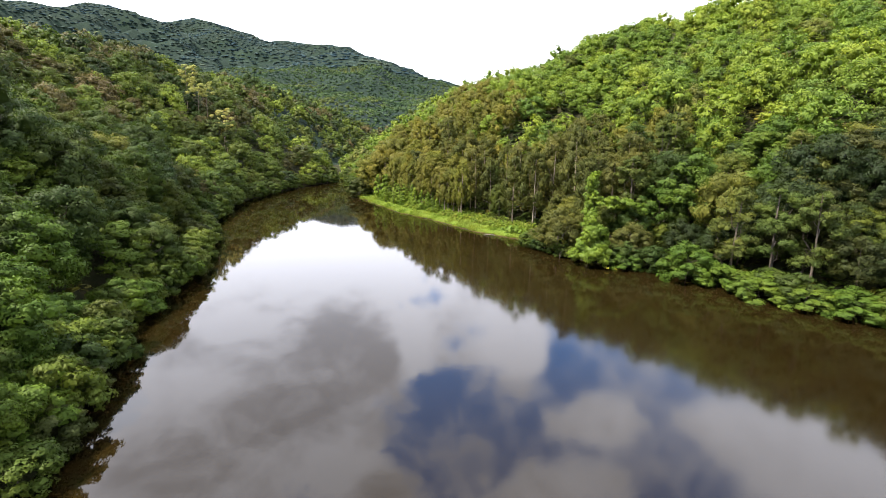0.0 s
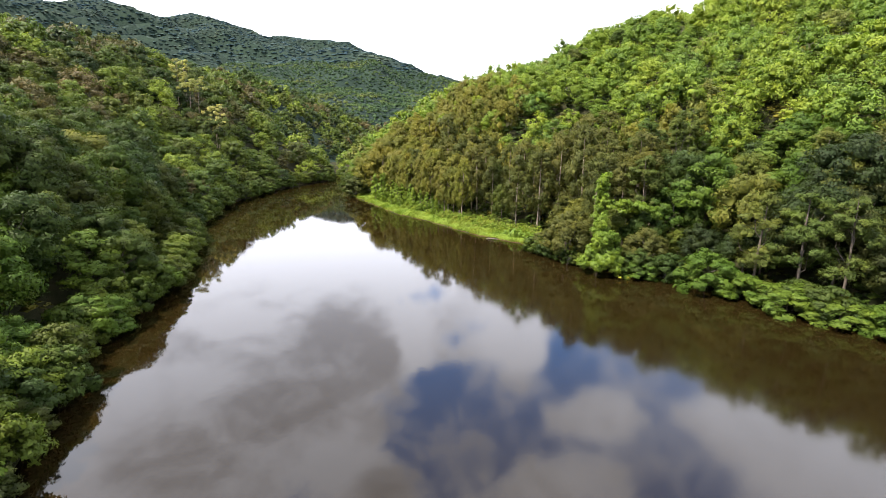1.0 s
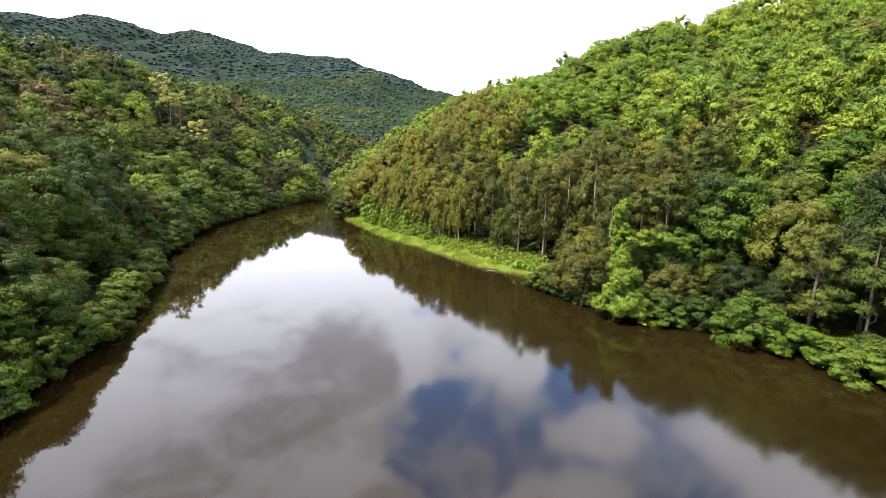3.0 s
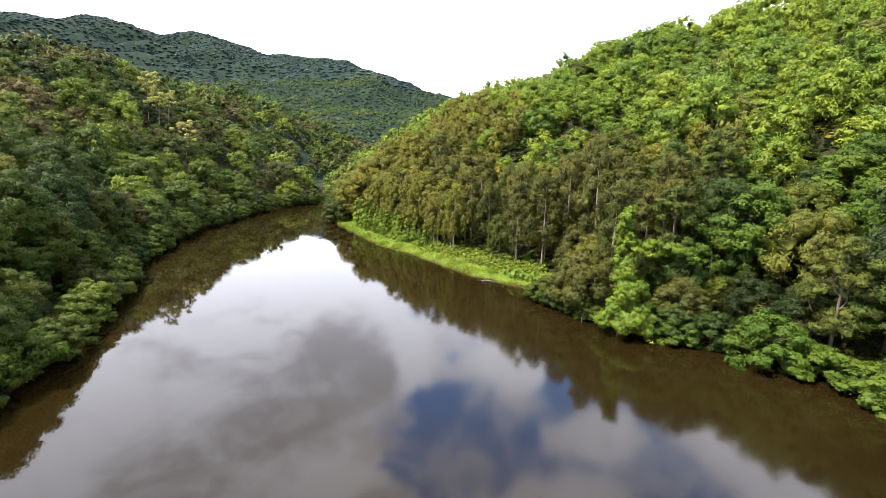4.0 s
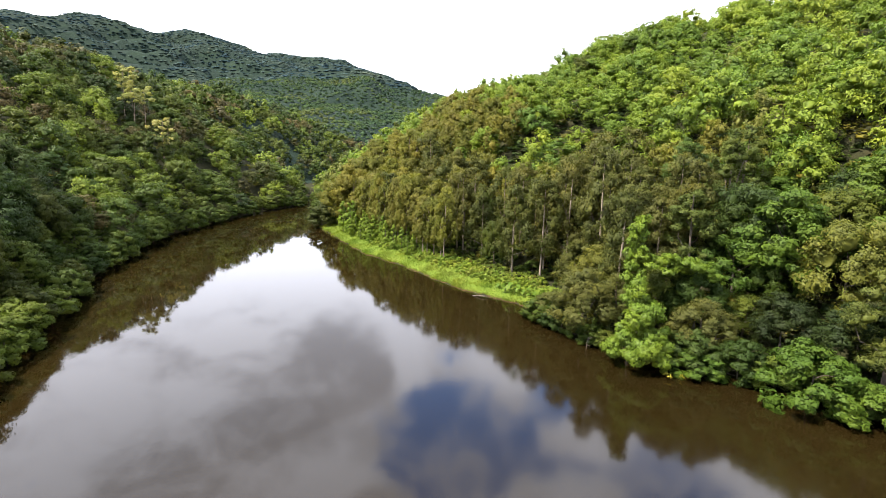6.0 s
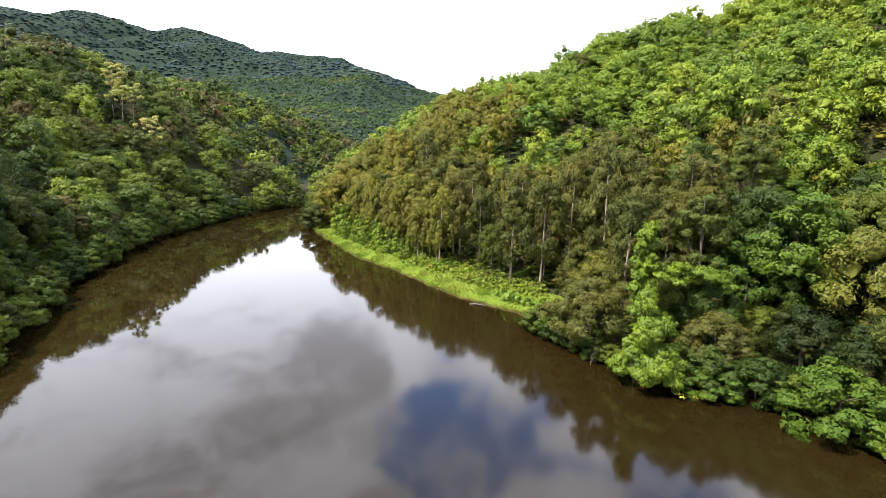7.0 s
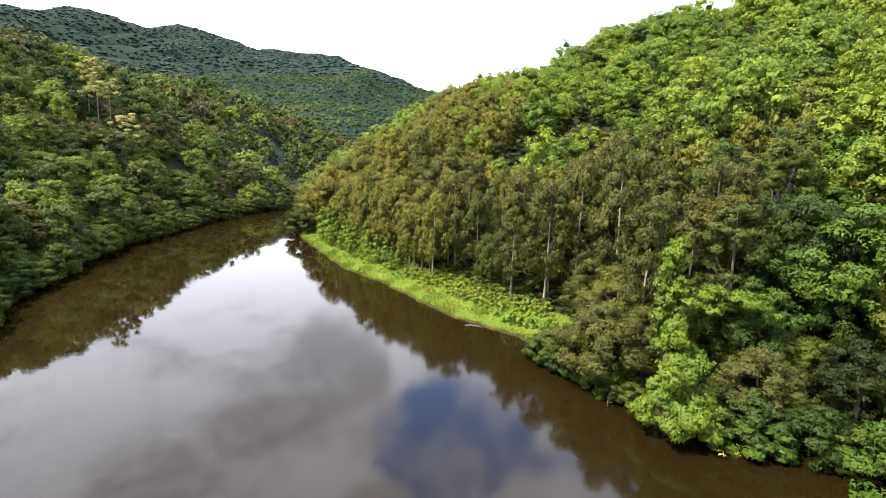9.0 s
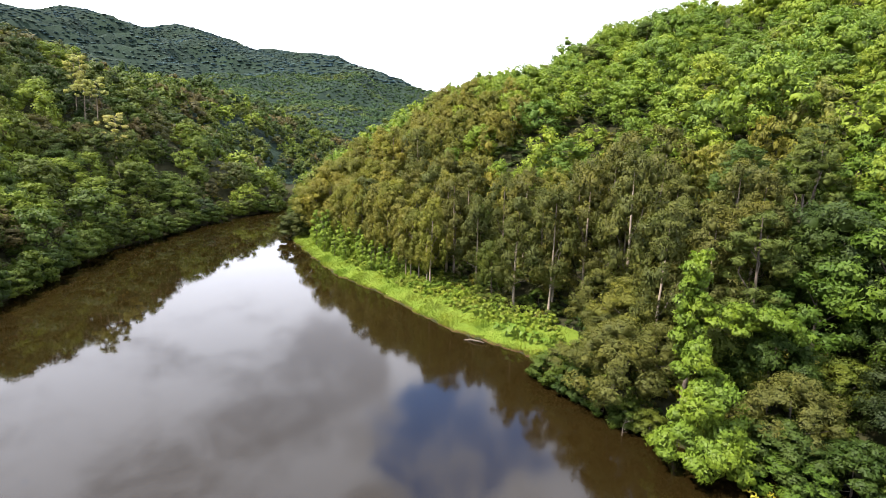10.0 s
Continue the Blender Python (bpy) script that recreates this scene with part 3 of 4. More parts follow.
for i in range(2):
    lob = []
    for k in range(38):
        f = rg.uniform(0, 1)
        r = 3.2 * math.sqrt(max(0.05, 1 - (1.5 * f - 0.5) ** 2)) * rg.uniform(0.35, 1.0)
        a = k * 2.4 + rg.uniform(-0.4, 0.4)
        l = rg.uniform(0.95, 1.45) * (1.15 - 0.3 * f)
        lob.append((r * math.cos(a), r * math.sin(a), 14.0 * (0.27 + 0.69 * f), l, l * 0.75))
    pine_kinds.append(tree("pine_tree", lob, 13.6, 0.2, leaves(rg, lob, 260, 0.2, 0.2, jitter=0.6, up=0.9, core=0.5), leaf_pine, bark, rg,
                           "pine with tiered yellow-green tufts on a bare brown trunk", "pines on the slope", limbs=4, lean=0.015))
emergent_kinds = []
for i in range(2):
    lob = []
    for k in range(15):
        f = rg.uniform(0, 1)
        a = k * 2.4 + rg.uniform(-0.4, 0.4)
        r = rg.uniform(0.4, 3.0 + i) * math.sqrt(max(0.1, 1 - (1.6 * f - 0.8) ** 2))
        l = rg.uniform(0.7, 1.25)
        lob.append((r * math.cos(a), r * math.sin(a), 18.0 * ((0.58 + 0.39 * f) if i == 0 else (0.74 + 0.23 * f)), l, l * 0.7))
    emergent_kinds.append(tree("emergent_tree", lob, 17.0, 0.16, leaves(rg, lob, 150, 0.2, 0.5, core=0.55), leaf_pale, bark_pale, rg,
                               "tall pale-stemmed tree with sparse tufts above the wood", "pale trees above the wood", limbs=6, lean=0.02))
sapling_kinds = []
for i in range(3):
    lob = []
    for k in range(12):
        f = k / 11
        a = k * 2.4
        r = 0.55 * (1 - 0.8 * f)
        l = 0.55 * (1.1 - 0.75 * f)
        lob.append((r * math.cos(a), r * math.sin(a), 0.8 + 3.6 * f, l, l * 1.1))
    sapling_kinds.append(tree("sapling", lob, 4.3, 0.05, leaves(rg, lob, 80, 0.15, 0.45, core=0.55), leaf_sapling, bark, rg,
                              "young upright green sapling planted on the grassy bank", "saplings on the bank", limbs=6, lean=0.01))


def plant(kind, x, y, size=1.0, tall=1.0, turn=None, z=None):
    """A copy of a tree with its foot on the ground."""
    h = survey([(x, y)])[0][0] if z is None else z
    t = copy_thing(kind, lay(None, x, y, max(h, -0.4) - 0.05, rg.uniform(0, 6.28) if turn is None else turn, size, size * tall))
    return t


def grove_area(P, dr, dl):
    """Where the olive grove stands on the point."""
    right = dr < dl
    along = (P[:, 0] * -0.62 + P[:, 1] * 0.785)   # along the shore of the point
    return right & (dr < 34 + 5 * wave(P, 40, 31) + 18 * step(P[:, 1], 155, 178)) & (along > np.where(dr < 10, 73, 57)) & (along < 184)


SPECIAL = [(27, 94, 4.5), (25.5, 89.5, 3.5), (33, 90, 4.5), (21.5, 97, 5), (36.5, 102, 3.6), (44, 108, 3.4), (48, 112, 3.4), (40, 113, 3.4),
           (46, 80, 3.4), (49.5, 76, 3.4), (53, 72.5, 3.4), (-22, 176, 4), (-27, 181, 4), (-19, 183, 4), (-30, 189, 4), (-16, 171, 4), (-103, 211, 3), (-92, 199, 3.5), (-84.5, 195, 3.5), (-82, 189, 3)]


def clear_of_special(P):
    ok = np.ones(len(P), bool)
    for x, y, r in SPECIAL:
        ok &= np.hypot(P[:, 0] - x, P[:, 1] - y) > r
    return ok


# --- the banks: single trees
P = scatter(rg, -120, 112, 12, 250, 5.6)
Z, DL, DR, WET = survey(P)
D = np.minimum(DL, DR)
land = ~WET & clear_of_special(P)
left = DL < DR
grove = grove_area(P, DR, DL)
bank = land & ~grove & (D > 2.2) & (((~left) & (DR < 30) & (P[:, 1] < 140)) | (left & (DL < 25) & (P[:, 1] < 128)))
front = land & grove & (DR > np.where(P[:, 1] > 168, 4.0, 10.5)) & (DR < 24)
for i in np.nonzero(bank)[0]:
    s = rg.uniform(0.75, 1.6)
    if not left[i] and -0.62 * P[i, 0] + 0.785 * P[i, 1] > 58:
        plant(olive_round[2 + rg.integers(2)], *P[i], rg.uniform(0.55, 0.85), rg.uniform(0.9, 1.15), z=Z[i])
        continue
    if left[i] and P[i, 1] < 66 and rg.uniform(0, 1) < 0.75:
        plant(fresh_kinds[rg.integers(3)], *P[i], min(s, 1.3) * (0.6 if D[i] < 6 else 0.95), rg.uniform(0.85, 1.15), z=Z[i])
        continue
    # right bank: kinds whose leaf colour holds the shade lying there
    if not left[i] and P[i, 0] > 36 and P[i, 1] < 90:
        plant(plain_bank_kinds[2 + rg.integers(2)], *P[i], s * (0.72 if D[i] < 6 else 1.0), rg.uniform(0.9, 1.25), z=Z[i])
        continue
    if not left[i] and D[i] > 13 and P[i, 1] > 64 + 0.4 * P[i, 0] and rg.uniform(0, 1) < 0.6:
        plant(fresh_kinds[rg.integers(3)], *P[i], s * 0.95, rg.uniform(0.9, 1.25), z=Z[i])
        continue
    plant(bank_kinds[rg.integers(5)] if D[i] < 11 else plain_bank_kinds[rg.integers(2)], *P[i], s * (0.72 if D[i] < 6 else 1.0), rg.uniform(0.9, 1.25), z=Z[i])
for i in np.nonzero(front)[0]:
    if rg.uniform(0, 1) < 0.1:
        plant(plain_bank_kinds[rg.integers(4)], *P[i], rg.uniform(0.6, 0.8), rg.uniform(1.5, 2.0), z=Z[i])
        continue
    # towards the right of the grove the shaded leaf colour takes over
    plant(olive_kinds[rg.integers(2) + (2 if P[i, 0] + rg.uniform(-6, 6) > 2 else 0)], *P[i], rg.uniform(0.8, 1.12), rg.uniform(0.9, 1.15) + (0.12 if P[i, 0] > -6 and DR[i] < 15 else -0.05), z=Z[i])
for k in range(20):
    f = (k + rg.uniform(-0.3, 0.3)) / 19
    x, y = -17.0 + 20.5 * f + rg.uniform(-0.8, 0.8), 165.0 - 31.0 * f + rg.uniform(-0.8, 0.8)
    plant(olive_kinds[k % 2], x, y, rg.uniform(0.55, 0.72), rg.uniform(1.25, 1.5))

# --- joined woods behind
def faces_lake(P, slack=9):
    """False on the far sides of the mountains."""
    to = np.array((0.0, 40.0)) - P
    to /= np.hypot(*to.T)[:, None]
    return survey(P + 25 * to)[0] < survey(P)[0] + slack


def wood(name, P, Z, kinds, size, tall, mat, label, thin=0.04, drift=0.25):
    keep = rg.uniform(0, 1, len(P)) > thin
    P, Z = P[keep], Z[keep]
    n = len(P)
    sx = rg.uniform(*size, n)
    joined_wood(name, P, Z, kinds, rg.integers(len(kinds), size=n), rg.uniform(0, 6.28, n), sx, rg.uniform(*tall, n) * (0.4 + 0.6 * sx), np.clip(rg.uniform(0, 1, n) * (1 - drift) + drift * (0.5 + 0.45 * wave(P, 130, 41)), 0, 1), mat, label)


back = land & grove & (DR >= 24)
mixed = back & (rg.uniform(0, 1, len(P)) < 0.2)
back &= ~mixed
wood("grove_wood", P[back], Z[back], rich, (0.6, 1.0), (1.1, 1.55), wood_olive, "olive-brown crowns of the wood behind the grove")
wood("grove_greens", P[mixed], Z[mixed], rich, (0.6, 1.0), (1.0, 1.4), wood_bright, "fresh green crowns mixed into the wood behind the grove")
Q = scatter(rg, -70, 230, 20, 330, 8.5)
Z, DL, DR, WET = survey(Q)
grove = grove_area(Q, DR, DL)
slope = ~WET & (DR < DL) & ~grove & clear_of_special(Q) & ((DR >= 30) | (Q[:, 1] >= 140)) & (DR > 2)
near = slope & (DR < 125) & (Q[:, 1] < 235)
# low hillside takes the darker copy of the wood, shade in its colour
shaded_low_hill = near & (Q[:, 1] < 0.45 * Q[:, 0] + 58 + 8 * wave(Q, 40, 52)) & (DR < 62)
near &= ~shaded_low_hill
wood("hill_wood", Q[shaded_low_hill], Z[shaded_low_hill] - 0.6 - 2.4 * step(Z[shaded_low_hill], 22, 44), rich, (0.9, 1.55), (0.75, 1.2), wood_hill_shaded, "deep green tree crowns low on the hillside with shade in their colour")
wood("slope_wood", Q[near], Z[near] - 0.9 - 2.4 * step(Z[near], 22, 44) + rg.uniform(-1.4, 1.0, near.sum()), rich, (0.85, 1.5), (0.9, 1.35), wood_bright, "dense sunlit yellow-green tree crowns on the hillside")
rest = slope & ~near & ~shaded_low_hill & (Q[:, 0] < 0.7 * Q[:, 1] + 60) & faces_lake(Q)
wood("ridge_wood", Q[rest], Z[rest] - 3.0, plain, (0.8, 1.45), (0.8, 1.25), wood_bright, "green tree crowns along the ridge of the hill")
Q = scatter(rg, -330, 0, -20, 420, 8.1)
Z, DL, DR, WET = survey(Q)
valley = ~WET & (DL <= DR) & clear_of_special(Q) & ((DL >= 25) | (Q[:, 1] >= 128)) & (DL > 1.5) & (Q[:, 0] > -0.9 * Q[:, 1] - 30)
near = valley & (Q[:, 1] < 240) & (DL < 70)
wood("valley_wood", Q[near], Z[near] - 0.6, rich, (0.7, 1.6), (0.75, 1.3), wood_valley, "mixed green and brownish tree crowns above the bank")
rest = valley & ~near
wood("upper_wood", Q[rest], on_sheet(Q[rest]) - 0.6, plain, (0.65, 1.55), (0.7, 1.25), wood_valley, "mixed green tree crowns on the valley side")
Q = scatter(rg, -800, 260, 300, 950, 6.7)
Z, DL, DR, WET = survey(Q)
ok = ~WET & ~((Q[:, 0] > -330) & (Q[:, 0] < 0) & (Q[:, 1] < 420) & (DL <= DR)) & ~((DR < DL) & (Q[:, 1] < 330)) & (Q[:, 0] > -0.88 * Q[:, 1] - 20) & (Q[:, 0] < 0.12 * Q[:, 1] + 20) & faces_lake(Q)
wood("mountain_wood", Q[ok], on_sheet(Q[ok]) - 0.8, fluffy, (0.6, 1.5), (0.34, 0.68), wood_middle_hazy, "dark green woodland covering the mountain with slight haze in its colour", drift=0.75)
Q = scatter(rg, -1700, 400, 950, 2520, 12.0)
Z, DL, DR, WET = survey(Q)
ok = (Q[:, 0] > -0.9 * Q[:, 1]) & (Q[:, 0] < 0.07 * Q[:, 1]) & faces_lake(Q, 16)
wood("distant_wood", Q[ok], on_sheet(Q[ok]) - 1.5, poor, (1.4, 2.7), (0.26, 0.46), wood_far_hazy, "distant woodland on the far mountains with haze blue in its colour", drift=0.75)


# --- undergrowth on the banks and slopes
low = [leaves(rg, dome(rg, 4, 1.0, -0.1, 1.3, (0.42, 0.6)), 26, 0.17) for _ in range(5)]
Q = scatter(rg, -80, 85, 30, 190, 2.1)
Z, DL, DR, WET = survey(Q)
brush = [leaves(rg, dome(rg, 5, 1.0, -0.2, 1.3, (0.42, 0.6)), 30, 0.09) for _ in range(5)]
U = scatter(rg, -110, 190, 30, 290, 5.8)
U2 = scatter(rg, -30, 120, 80, 215, 4.6)
U = np.concatenate([U, U2])
UZ, UL, UR, UW = survey(U)
extra = np.arange(len(U)) >= len(U) - len(U2)
deep = ~UW & (~extra | ((UR > 18) & (UR < 62))) & (((UR <= UL) & (UR > 10) & (UR < 125)) | ((UL < UR) & (UL > 3) & (UL < 60) & (U[:, 1] < 240)))
wood("brush", U[deep], UZ[deep] - 0.3, brush, (2.2, 3.4), (0.6, 1.0), undergrowth, "bushes and young growth filling the gaps of the wood")
ok = ~WET & (((DR < 24) & (DR > np.where(grove_area(Q, DR, DL), 9.0, 0.4))) | ((DL < 5) & (DL > 0.4)))
wood("undergrowth", Q[ok], Z[ok] - 0.1, low, (0.6, 1.3), (0.5, 1.5), undergrowth, "low leafy undergrowth covering the floor of the wood")


W = scatter(rg, -26, 20, 106, 168, 0.95)
WZ, WL, WR, WW = survey(W)
weedy = ~WW & (WR < WL) & (WR > 4.5 + 1.6 * wave(W, 9, 61)) & (WR < 12)
weeds = [leaves(rg, dome(rg, 4, 1.0, -0.1, 1.2, (0.42, 0.6)), 26, 0.2) for _ in range(5)]
wood("bank_weeds", W[weedy], WZ[weedy] + 0.15, weeds, (0.45, 0.95), (0.6, 1.3), grass_leaf, "lush bright weeds and ferns at the foot of the grove", thin=0.3)


# --- shrubs along the shores
def along(line, gap):
    pts, carry = [], 0.0
    for a, b in zip(line[:-1], line[1:]):
        a, b = np.array(a, float), np.array(b, float)
        L = np.hypot(*(b - a))
        t = carry
        while t < L:
            pts.append((a + (b - a) * t / L, (b - a) / L))
            t += gap * rg.uniform(0.75, 1.3)
        carry = t - L
    return pts


for p, w in along(LEFT[1:-2], 3.6):
    if 8 < p[1] < 235:
        n = np.array((-w[1], w[0]))
        q = p + n * rg.uniform(-0.6, 1.2)
        plant(shrub_kinds[rg.integers(4)], *q, rg.uniform(0.75, 1.15), rg.uniform(0.8, 1.25))
for p, w in along(RIGHT[11:-3], 3.6):
    if p[1] < 103 and abs(p[0] - 24) > 5:
        n = np.array((-w[1], w[0]))
        q = p + n * rg.uniform(-0.8, 1.0)
        plant(shrub_kinds[rg.integers(4)], *q, rg.uniform(0.75, 1.15), rg.uniform(0.75, 1.1))

for x, y, s, t in [(39.0, 80.0, 1.35, 1.05), (42.5, 77.0, 1.0, 0.9), (45.5, 71.5, 1.25, 0.75), (49.5, 67.5, 1.15, 0.7), (53.5, 63.8, 1.2, 0.75), (58.5, 60.0, 1.2, 0.8), (31.5, 86.5, 0.9, 0.8),
                   (-29.0, 32.0, 1.1, 0.95), (-33.5, 42.0, 1.2, 0.9), (-38.0, 58.0, 1.2, 0.9), (-39.5, 72.0, 1.1, 0.9)]:
    plant(fresh_shrubs[rg.integers(2)], x, y, s, t)

# --- low growth at the foot of the grove
for p, w in along(RIGHT[6:12], 3.0):
    n = np.array((w[1], -w[0]))
    n = n if survey([p + 6 * n])[3][0] == False else -n
    q = p + n * rg.uniform(9.5, 15)
    plant(shrub_kinds[rg.integers(4)], *q, rg.uniform(0.3, 0.62), rg.uniform(0.7, 1.1))

for x, y, s in [(19.6, 99.0, 0.6), (20.8, 96.6, 0.55), (22.2, 94.6, 0.6), (23.6, 92.8, 0.55), (29.5, 88.6, 0.6), (32.0, 87.8, 0.65), (34.5, 87.3, 0.6)]:
    plant(shrub_kinds[0 if s < 0.6 else 2], x, y, s, 1.0)

# --- single trees that stand out
for x, y, s, t in [(21.5, 97, 1.0, 1.0), (33, 89.5, 0.85, 0.95), (19, 102.5, 0.6, 0.8), (-22, 176, 1.45, 1.35), (-27, 181.5, 1.3, 1.2), (-19, 183, 1.5, 1.4), (-30, 189, 1.3, 1.2), (-16, 171, 1.3, 1.4)]:
    plant(olive_round[rg.integers(2) + (2 if x > 0 else 0)], x, y, s, t)
for x, y, s, t in [(36.5, 102, 1.0, 1.0), (44, 108, 1.0, 1.05), (48, 112, 0.95, 1.0), (40, 113, 1.0, 1.05), (46, 80, 1.0, 1.0), (49.5, 76, 1.05, 1.0), (53, 72.5, 1.0, 1.05)]:
    plant(pine_kinds[rg.integers(2)], x, y, s, t)
for x, y, top, k in [(-103.5, 211, 47.5, 0), (-98, 203, 38.5, 1), (-86, 196.5, 30, 1), (-84, 193, 26, 0)]:
    z = survey([(x, y)])[0][0]
    s = 0.95
    plant(emergent_kinds[k], x, y, s, (top - z) / 18.0 / s, z=z)
for x, y, top, w in [(43.7, 193.5, 55, 0.8), (46.5, 195, 54, 0.6), (59.6, 201.5, 61, 0.7), (62.0, 202, 60, 0.5), (68.0, 206, 64, 0.6), (30.0, 190, 46, 0.6)]:
    z = survey([(x, y)])[0][0]
    plant(bank_kinds[2], x, y, 1.35 * w, max(0.9, (top - 7.5 - z) / 8.4 / (1.35 * w)), z=z)
for i in range(42):
    f = rg.uniform(0, 1)
    p = np.array((-25.0, 166.0)) * (1 - f) + np.array((-5.0, 137.5)) * f
    q = p + np.array((0.82, 0.57)) * rg.uniform(1.5, 7.0)
    plant(sapling_kinds[rg.integers(3)], *q, rg.uniform(1.1, 1.6) * (1.2 - 0.5 * f))
for x, y, s in [(-31.5, 178, 1.5), (-28, 181, 0.9), (-33.5, 184, 1.2), (-36, 196, 1.1), (-40, 209, 1.1), (-43, 219, 1.0), (-45, 236, 1.0), (-50, 246, 1.2)]:
    plant(shrub_kinds[rg.integers(4)], x, y, s)


# --- the tree smothered by a climber: a tower, a shoulder behind and a skirt down to the water
lob = []
for k in range(17):
    f = k / 16
    a = k * 2.4
    r = 1.0 * rg.uniform(0.3, 1.0)
    lob.append((r * math.cos(a) - 0.3, r * math.sin(a), 5.5 + 8.8 * f, rg.uniform(0.75, 1.15), rg.uniform(0.9, 1.3)))
for k in range(22):
    f = k / 21
    lob.append((0.8 + 8.0 * f + rg.uniform(-0.6, 0.6), rg.uniform(-2.2, 0.6), 11.4 - 2.4 * f - rg.uniform(0, 1.8), rg.uniform(0.8, 1.3), rg.uniform(0.55, 0.9)))
for k in range(40):
    a, f = k * 2.4, rg.uniform(0, 1)
    r = 3.1 * math.sqrt(f)
    lob.append((-1.2 + r * math.cos(a), -6.4 + 0.9 * r * math.sin(a), -0.6 + 7.4 * (1 - 0.85 * f) * rg.uniform(0.5, 1.0), rg.uniform(0.8, 1.3), rg.uniform(0.7, 1.1)))
for k in range(14):
    lob.append((rg.uniform(-1.6, 2.6), rg.uniform(-4.6, -1.0), rg.uniform(2.0, 8.0), rg.uniform(0.8, 1.2), rg.uniform(0.8, 1.2)))
vine = tree("climber_covered_tree", lob, 12.5, 0.22, leaves(rg, lob, 420, 0.135, 0.6, droop=0.8, centre=(0, 0, 3), core=0.52), leaf_vine, bark, rg,
            "tree smothered in a bright green climber trailing to the water", "", limbs=0, lean=0.02)
lob = [(rg.uniform(-0.4, 2.2), -9.6 + rg.uniform(-0.3, 0.3), rg.uniform(-0.5, -0.1), 0.35, 0.25) for _ in range(3)]
part("blossom", mesh_from("blossom", *leaves(rg, lob, 14, 0.10, core=0.0)), leaf_blossom, vine, "yellow young leaves at the water")
vine.matrix_basis = lay(None, 27, 94.5, survey([(27, 94.5)])[0][0] - 0.05, 0, 1, 1)

# --- grassy bank of the point and the far spit
def grass_strip(name, line, width, label, blades, tall):
    """A turfed strip with a low broken edge to the water, and the grass on it."""
    pts = np.array([p for p, w in along_even(line, 0.8)])
    for _ in range(8):
        pts[1:-1] = 0.5 * pts[1:-1] + 0.25 * (pts[:-2] + pts[2:])
    V, Q, offs = [], [], (-0.5, 0.15, 0.5, 1.2, 2.2, 3.4, 4.8, 6.2, 7.8, 9.5)
    for i, p in enumerate(pts):
        w = pts[min(i + 1, len(pts) - 1)] - pts[max(i - 1, 0)]
        n = np.array((-w[1], w[0])) / -np.hypot(*w)
        n = n if survey([p + 3 * n])[3][0] == False else -n
        rag = 0.5 * math.sin(i * 0.61) + 0.35 * math.sin(i * 1.7 + 1) + 0.25 * math.sin(i * 3.1)
        fade = min(1.0, i / 6, (len(pts) - 1 - i) / 6)
        for j, o in enumerate(offs):
            q = p + n * (o * width / 9.5 * (0.35 + 0.65 * fade) + rag * (0.8 if j < 5 else 0.4) * 0.6)
            h = (-0.5, 0.04, 0.22)[j] if j < 3 else max(0.42 + 0.03 * o, survey([q])[0][0] + 0.2)
            V.append((q[0], q[1], h + (0.05 * math.sin(i * 2.3 + j) if j > 1 else 0)))
    k = len(offs)
    for i in range(len(pts) - 1):
        for j in range(k - 1):
            Q.append((i * k + j, i * k + j + 1, i * k + k + j + 1, i * k + k + j))
    V = np.array(V)
    me = mesh_from(name, V, np.array(Q))
    me.polygons.foreach_set("use_smooth", np.ones(len(me.polygons), bool))
    me.materials.append(turf)
    me.materials.append(mud)
    me.polygons.foreach_set("material_index", np.tile([1, 1] + [0] * (k - 3), len(pts) - 1).astype(np.int32))
    tagged(part(name, me, None), label, "grass", kind="structure")
    cell = rg.integers(len(pts) - 1, size=blades)
    row = rg.integers(1, k - 1, size=blades)
    f, e = rg.uniform(0, 1, (blades, 1)), rg.uniform(0, 1, (blades, 1))
    a, b = V[cell * k + row], V[cell * k + row + 1]
    c, d = V[cell * k + k + row], V[cell * k + k + row + 1]
    root = (a * (1 - f) + b * f) * (1 - e) + (c * (1 - f) + d * f) * e
    turn = rg.uniform(0, 6.28, (blades, 1))
    side = np.concatenate([np.cos(turn), np.sin(turn), np.zeros((blades, 1))], 1)
    patch = 0.6 + 0.8 * step(wave(root[:, :2], 9, 21), -0.3, 0.8)[:, None]
    hgt = tall * patch * rg.uniform(0.5, 1.4, (blades, 1))
    tip = np.concatenate([rg.normal(0, 0.45, (blades, 2)), np.ones((blades, 1))], 1) * hgt
    wid = 0.02 + 0.12 * hgt
    B = np.stack([root - side * wid * 0.5, root + side * wid * 0.5, root + tip * 0.9 + side * wid, root + tip - side * wid * 0.6], 1).reshape(-1, 3)
    hue = np.repeat(np.clip(0.5 + 0.4 * wave(root[:, :2], 14, 22) + rg.normal(0, 0.15, blades), 0, 1), 4)
    tagged(part("grass", mesh_from("grass", B, np.arange(blades * 4).reshape(-1, 4), hue=hue), grass_leaf), "fresh bright green grass and weeds on the bank", "grass", kind="stuff")


def along_even(line, gap):
    pts, carry = [], 0.0
    for a, b in zip(line[:-1], line[1:]):
        a, b = np.array(a, float), np.array(b, float)
        L, t = np.hypot(*(b - a)), carry
        while t < L:
            pts.append((a + (b - a) * t / L, (b - a) / L))
            t += gap
        carry = t - L
    return pts


grass_strip("grass_bank", RIGHT[5:13], 9.5, "low grassy bank with a broken muddy edge along the point", 42000, 0.20)
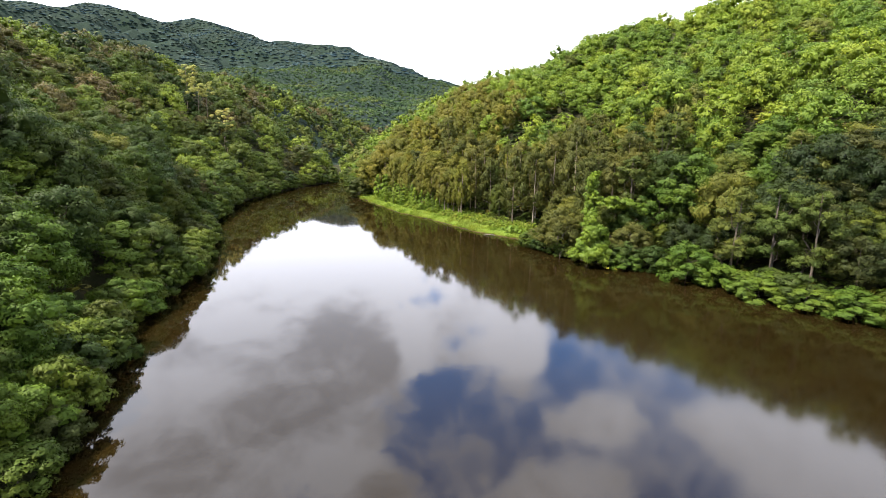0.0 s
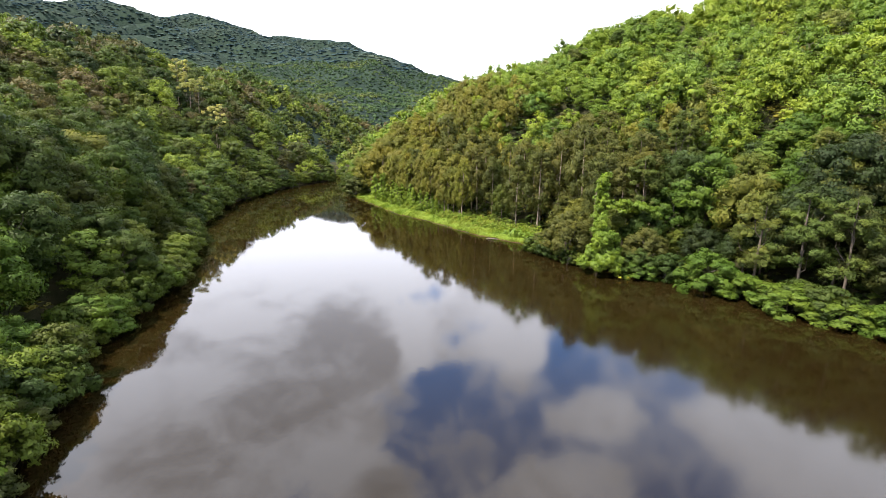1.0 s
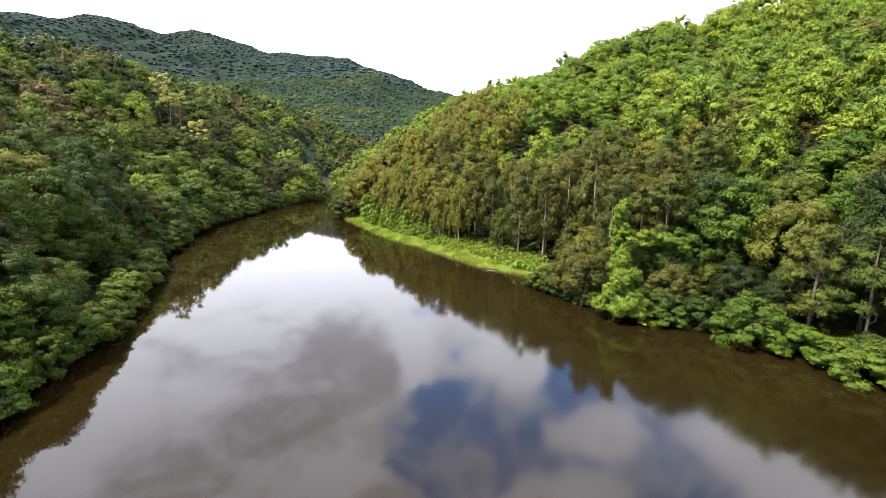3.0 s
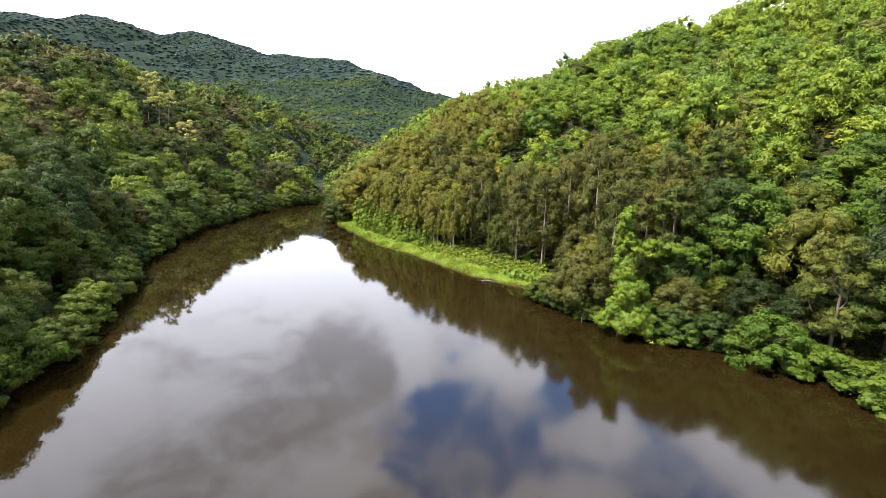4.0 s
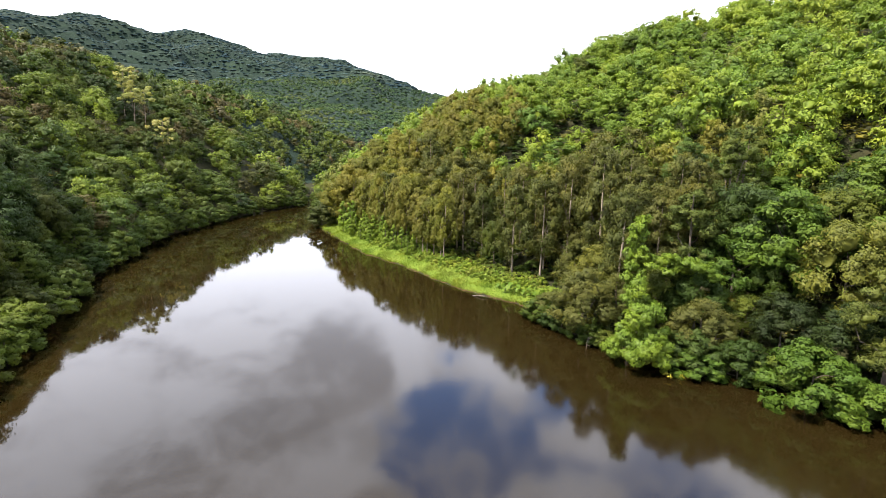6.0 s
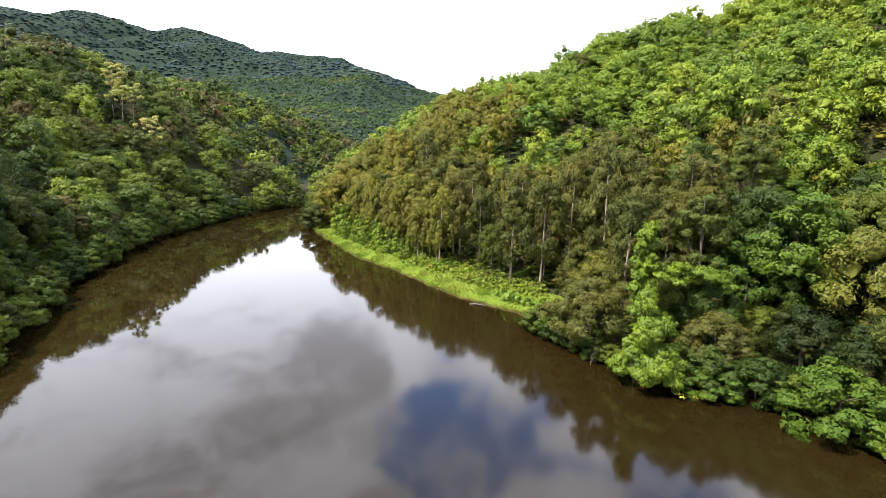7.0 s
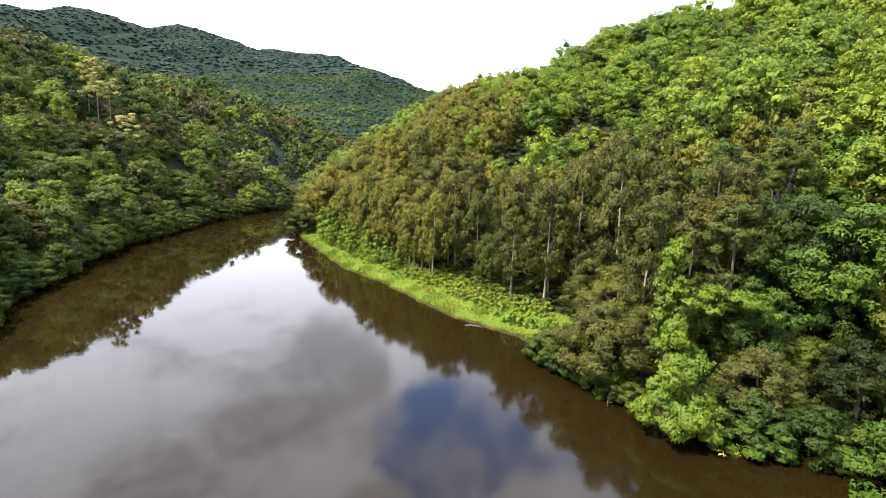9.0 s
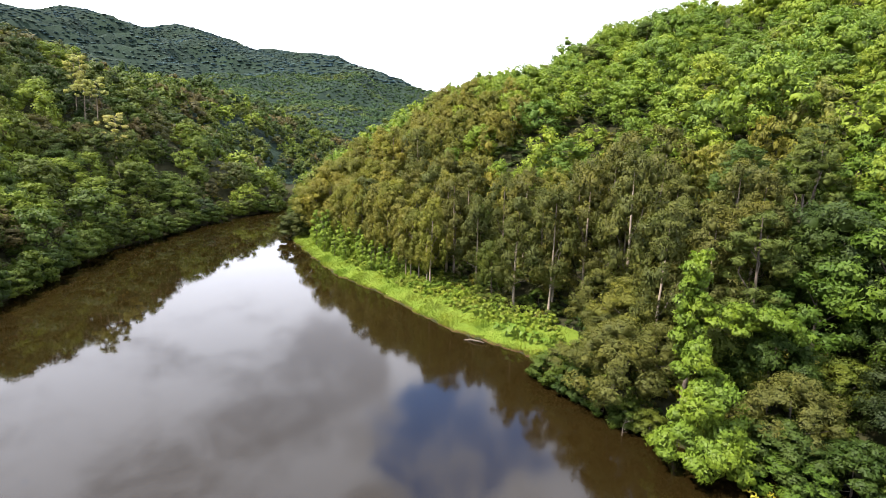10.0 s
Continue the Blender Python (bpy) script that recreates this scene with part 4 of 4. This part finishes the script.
grass_strip("grass_spit", [(-43, 224), (-45, 229), (-47.5, 232), (-47, 236), (-45.5, 240)], 5.0, "yellowish grassy spit at the end of the lake", 2500, 0.25)

# --- fallen branch in the shallows, broad-leaved plants and snags
def stick_thing(name, bits, mat, label, category, at, turn=0.0):
    root = tagged(new(name), label, category)
    for nm, v, q in bits:
        me = mesh_from(nm, v, q)
        me.polygons.foreach_set("use_smooth", np.ones(len(me.polygons), bool))
        part(nm, me, mat, root)
    root.matrix_basis = Matrix.Translation(at) @ Matrix.Rotation(turn, 4, "Z")
    return root


bits = [("stem", *tube([(-1.3, 0, -0.1), (-0.5, 0.1, 0.15), (0.4, -0.05, 0.25), (1.4, 0.1, 0.12)], [0.14, 0.12, 0.09, 0.04], 7))]
for f, dx, dy, dz in [(-0.6, -0.5, 0.5, 0.35), (0.0, 0.4, -0.7, 0.2), (0.5, 0.5, 0.5, 0.3), (0.9, 0.4, -0.3, 0.35)]:
    bits.append(("branch", *limb(rg, (f, 0.05, 0.2), (f + dx, dy, 0.2 + dz), 0.045, 0.015)))
stick_thing("fallen_branch", bits, bark, "grey-brown fallen branch lying in the shallow water", "branch", (9.6, 112.9, 0.0), -0.5)
for x, y, turn in [(21.2, 92.5, 0.6), (-31.5, 45.5, 2.4)]:
    bits = [("stem", *tube([(0, 0, -0.5), (0.1, 0.1, 0.7), (0.5, 0.1, 1.5)], [0.05, 0.04, 0.015], 6))]
    for k in range(5):
        z = 0.3 + 0.22 * k
        bits.append(("twig", *limb(rg, (0.05 + 0.04 * k, 0.08, z), (rg.uniform(-0.8, 0.9), rg.uniform(-0.8, 0.8), z + 0.5), 0.02, 0.006)))
    stick_thing("bare_snag", bits, bark, "bare grey twigs standing in the water", "snag", (x, y, 0.0), turn)


def big_leaf(length, width):
    """A heart-shaped leaf blade, folded along its rib and drooping at its tip."""
    V, Q = [], []
    for f, w in [(0.0, 0.25), (0.15, 0.85), (0.4, 1.0), (0.7, 0.62), (0.9, 0.25), (1.0, 0.03)]:
        z = 0.25 * f - 0.55 * f * f
        for k in (-1, 0, 1):
            V.append((f * length, k * w * width / 2, z * length + (0.12 * w * width if k else 0)))
    for i in range(5):
        for k in range(2):
            Q.append((i * 3 + k, i * 3 + k + 1, i * 3 + k + 4, i * 3 + k + 3))
    return np.array(V), np.array(Q)


def broad_plant(x, y, count, size):
    root = tagged(new("broad_leaved_plant"), "clump of big glossy heart-shaped leaves on the bank", "plant", "broad-leaved plants on the bank")
    v, q = big_leaf(0.75, 0.55)
    blade = mesh_from("leaf", v, q)
    blade.materials.append(leaf_vine)
    for k in range(count):
        a, t = k * 2.4 + rg.uniform(-0.3, 0.3), rg.uniform(0.5, 1.25)
        r = rg.uniform(0.2, 0.7)
        tip = (r * math.cos(a), r * math.sin(a), t)
        sv, sq = tube([(0, 0, -0.1), (tip[0] * 0.5, tip[1] * 0.5, t * 0.7), tip], [0.03, 0.022, 0.012], 5)
        part("stalk", mesh_from("stalk", sv, sq), leaf_vine, root)
        leaf = part("leaf", blade, None, root)
        leaf.matrix_basis = Matrix.Translation(tip) @ Matrix.Rotation(a, 4, "Z") @ Matrix.Rotation(rg.uniform(0.0, 0.5), 4, "Y")
    root.matrix_basis = lay(None, x, y, max(survey([(x, y)])[0][0], 0.4), rg.uniform(0, 6), size, size)


for x, y, c, z in [(14.8, 113.6, 14, 1.5), (16.2, 112.4, 10, 1.2), (17.8, 111.5, 9, 1.1), (13.0, 116.0, 8, 0.9)]:
    broad_plant(x, y, c, z)

# hide the patterns' own first trees among the others
for k, (x, y) in zip(bank_kinds + plain_bank_kinds + fresh_kinds + olive_kinds + olive_round + shrub_kinds + fresh_shrubs + pine_kinds + emergent_kinds + sapling_kinds,
                     [(62, 76), (66, 82), (70, 70), (76, 66), (80, 74), (84, 68), (70, 90), (76, 84), (82, 90), (-34, 36), (-40, 44), (-44, 52), (2, 148), (-4, 152), (6, 152), (-10, 156), (27, 108), (30, 112), (26, 114), (33, 108), (64, 60), (70, 56), (78, 51),
                      (84, 47), (66, 55.5), (74, 50), (58, 82), (60, 90), (-108, 214), (-96, 205), (-20, 160), (-17, 156), (-14, 152)]):
    k.matrix_basis = lay(None, x, y, survey([(x, y)])[0][0] - 0.05, 1.0, 1, 1)
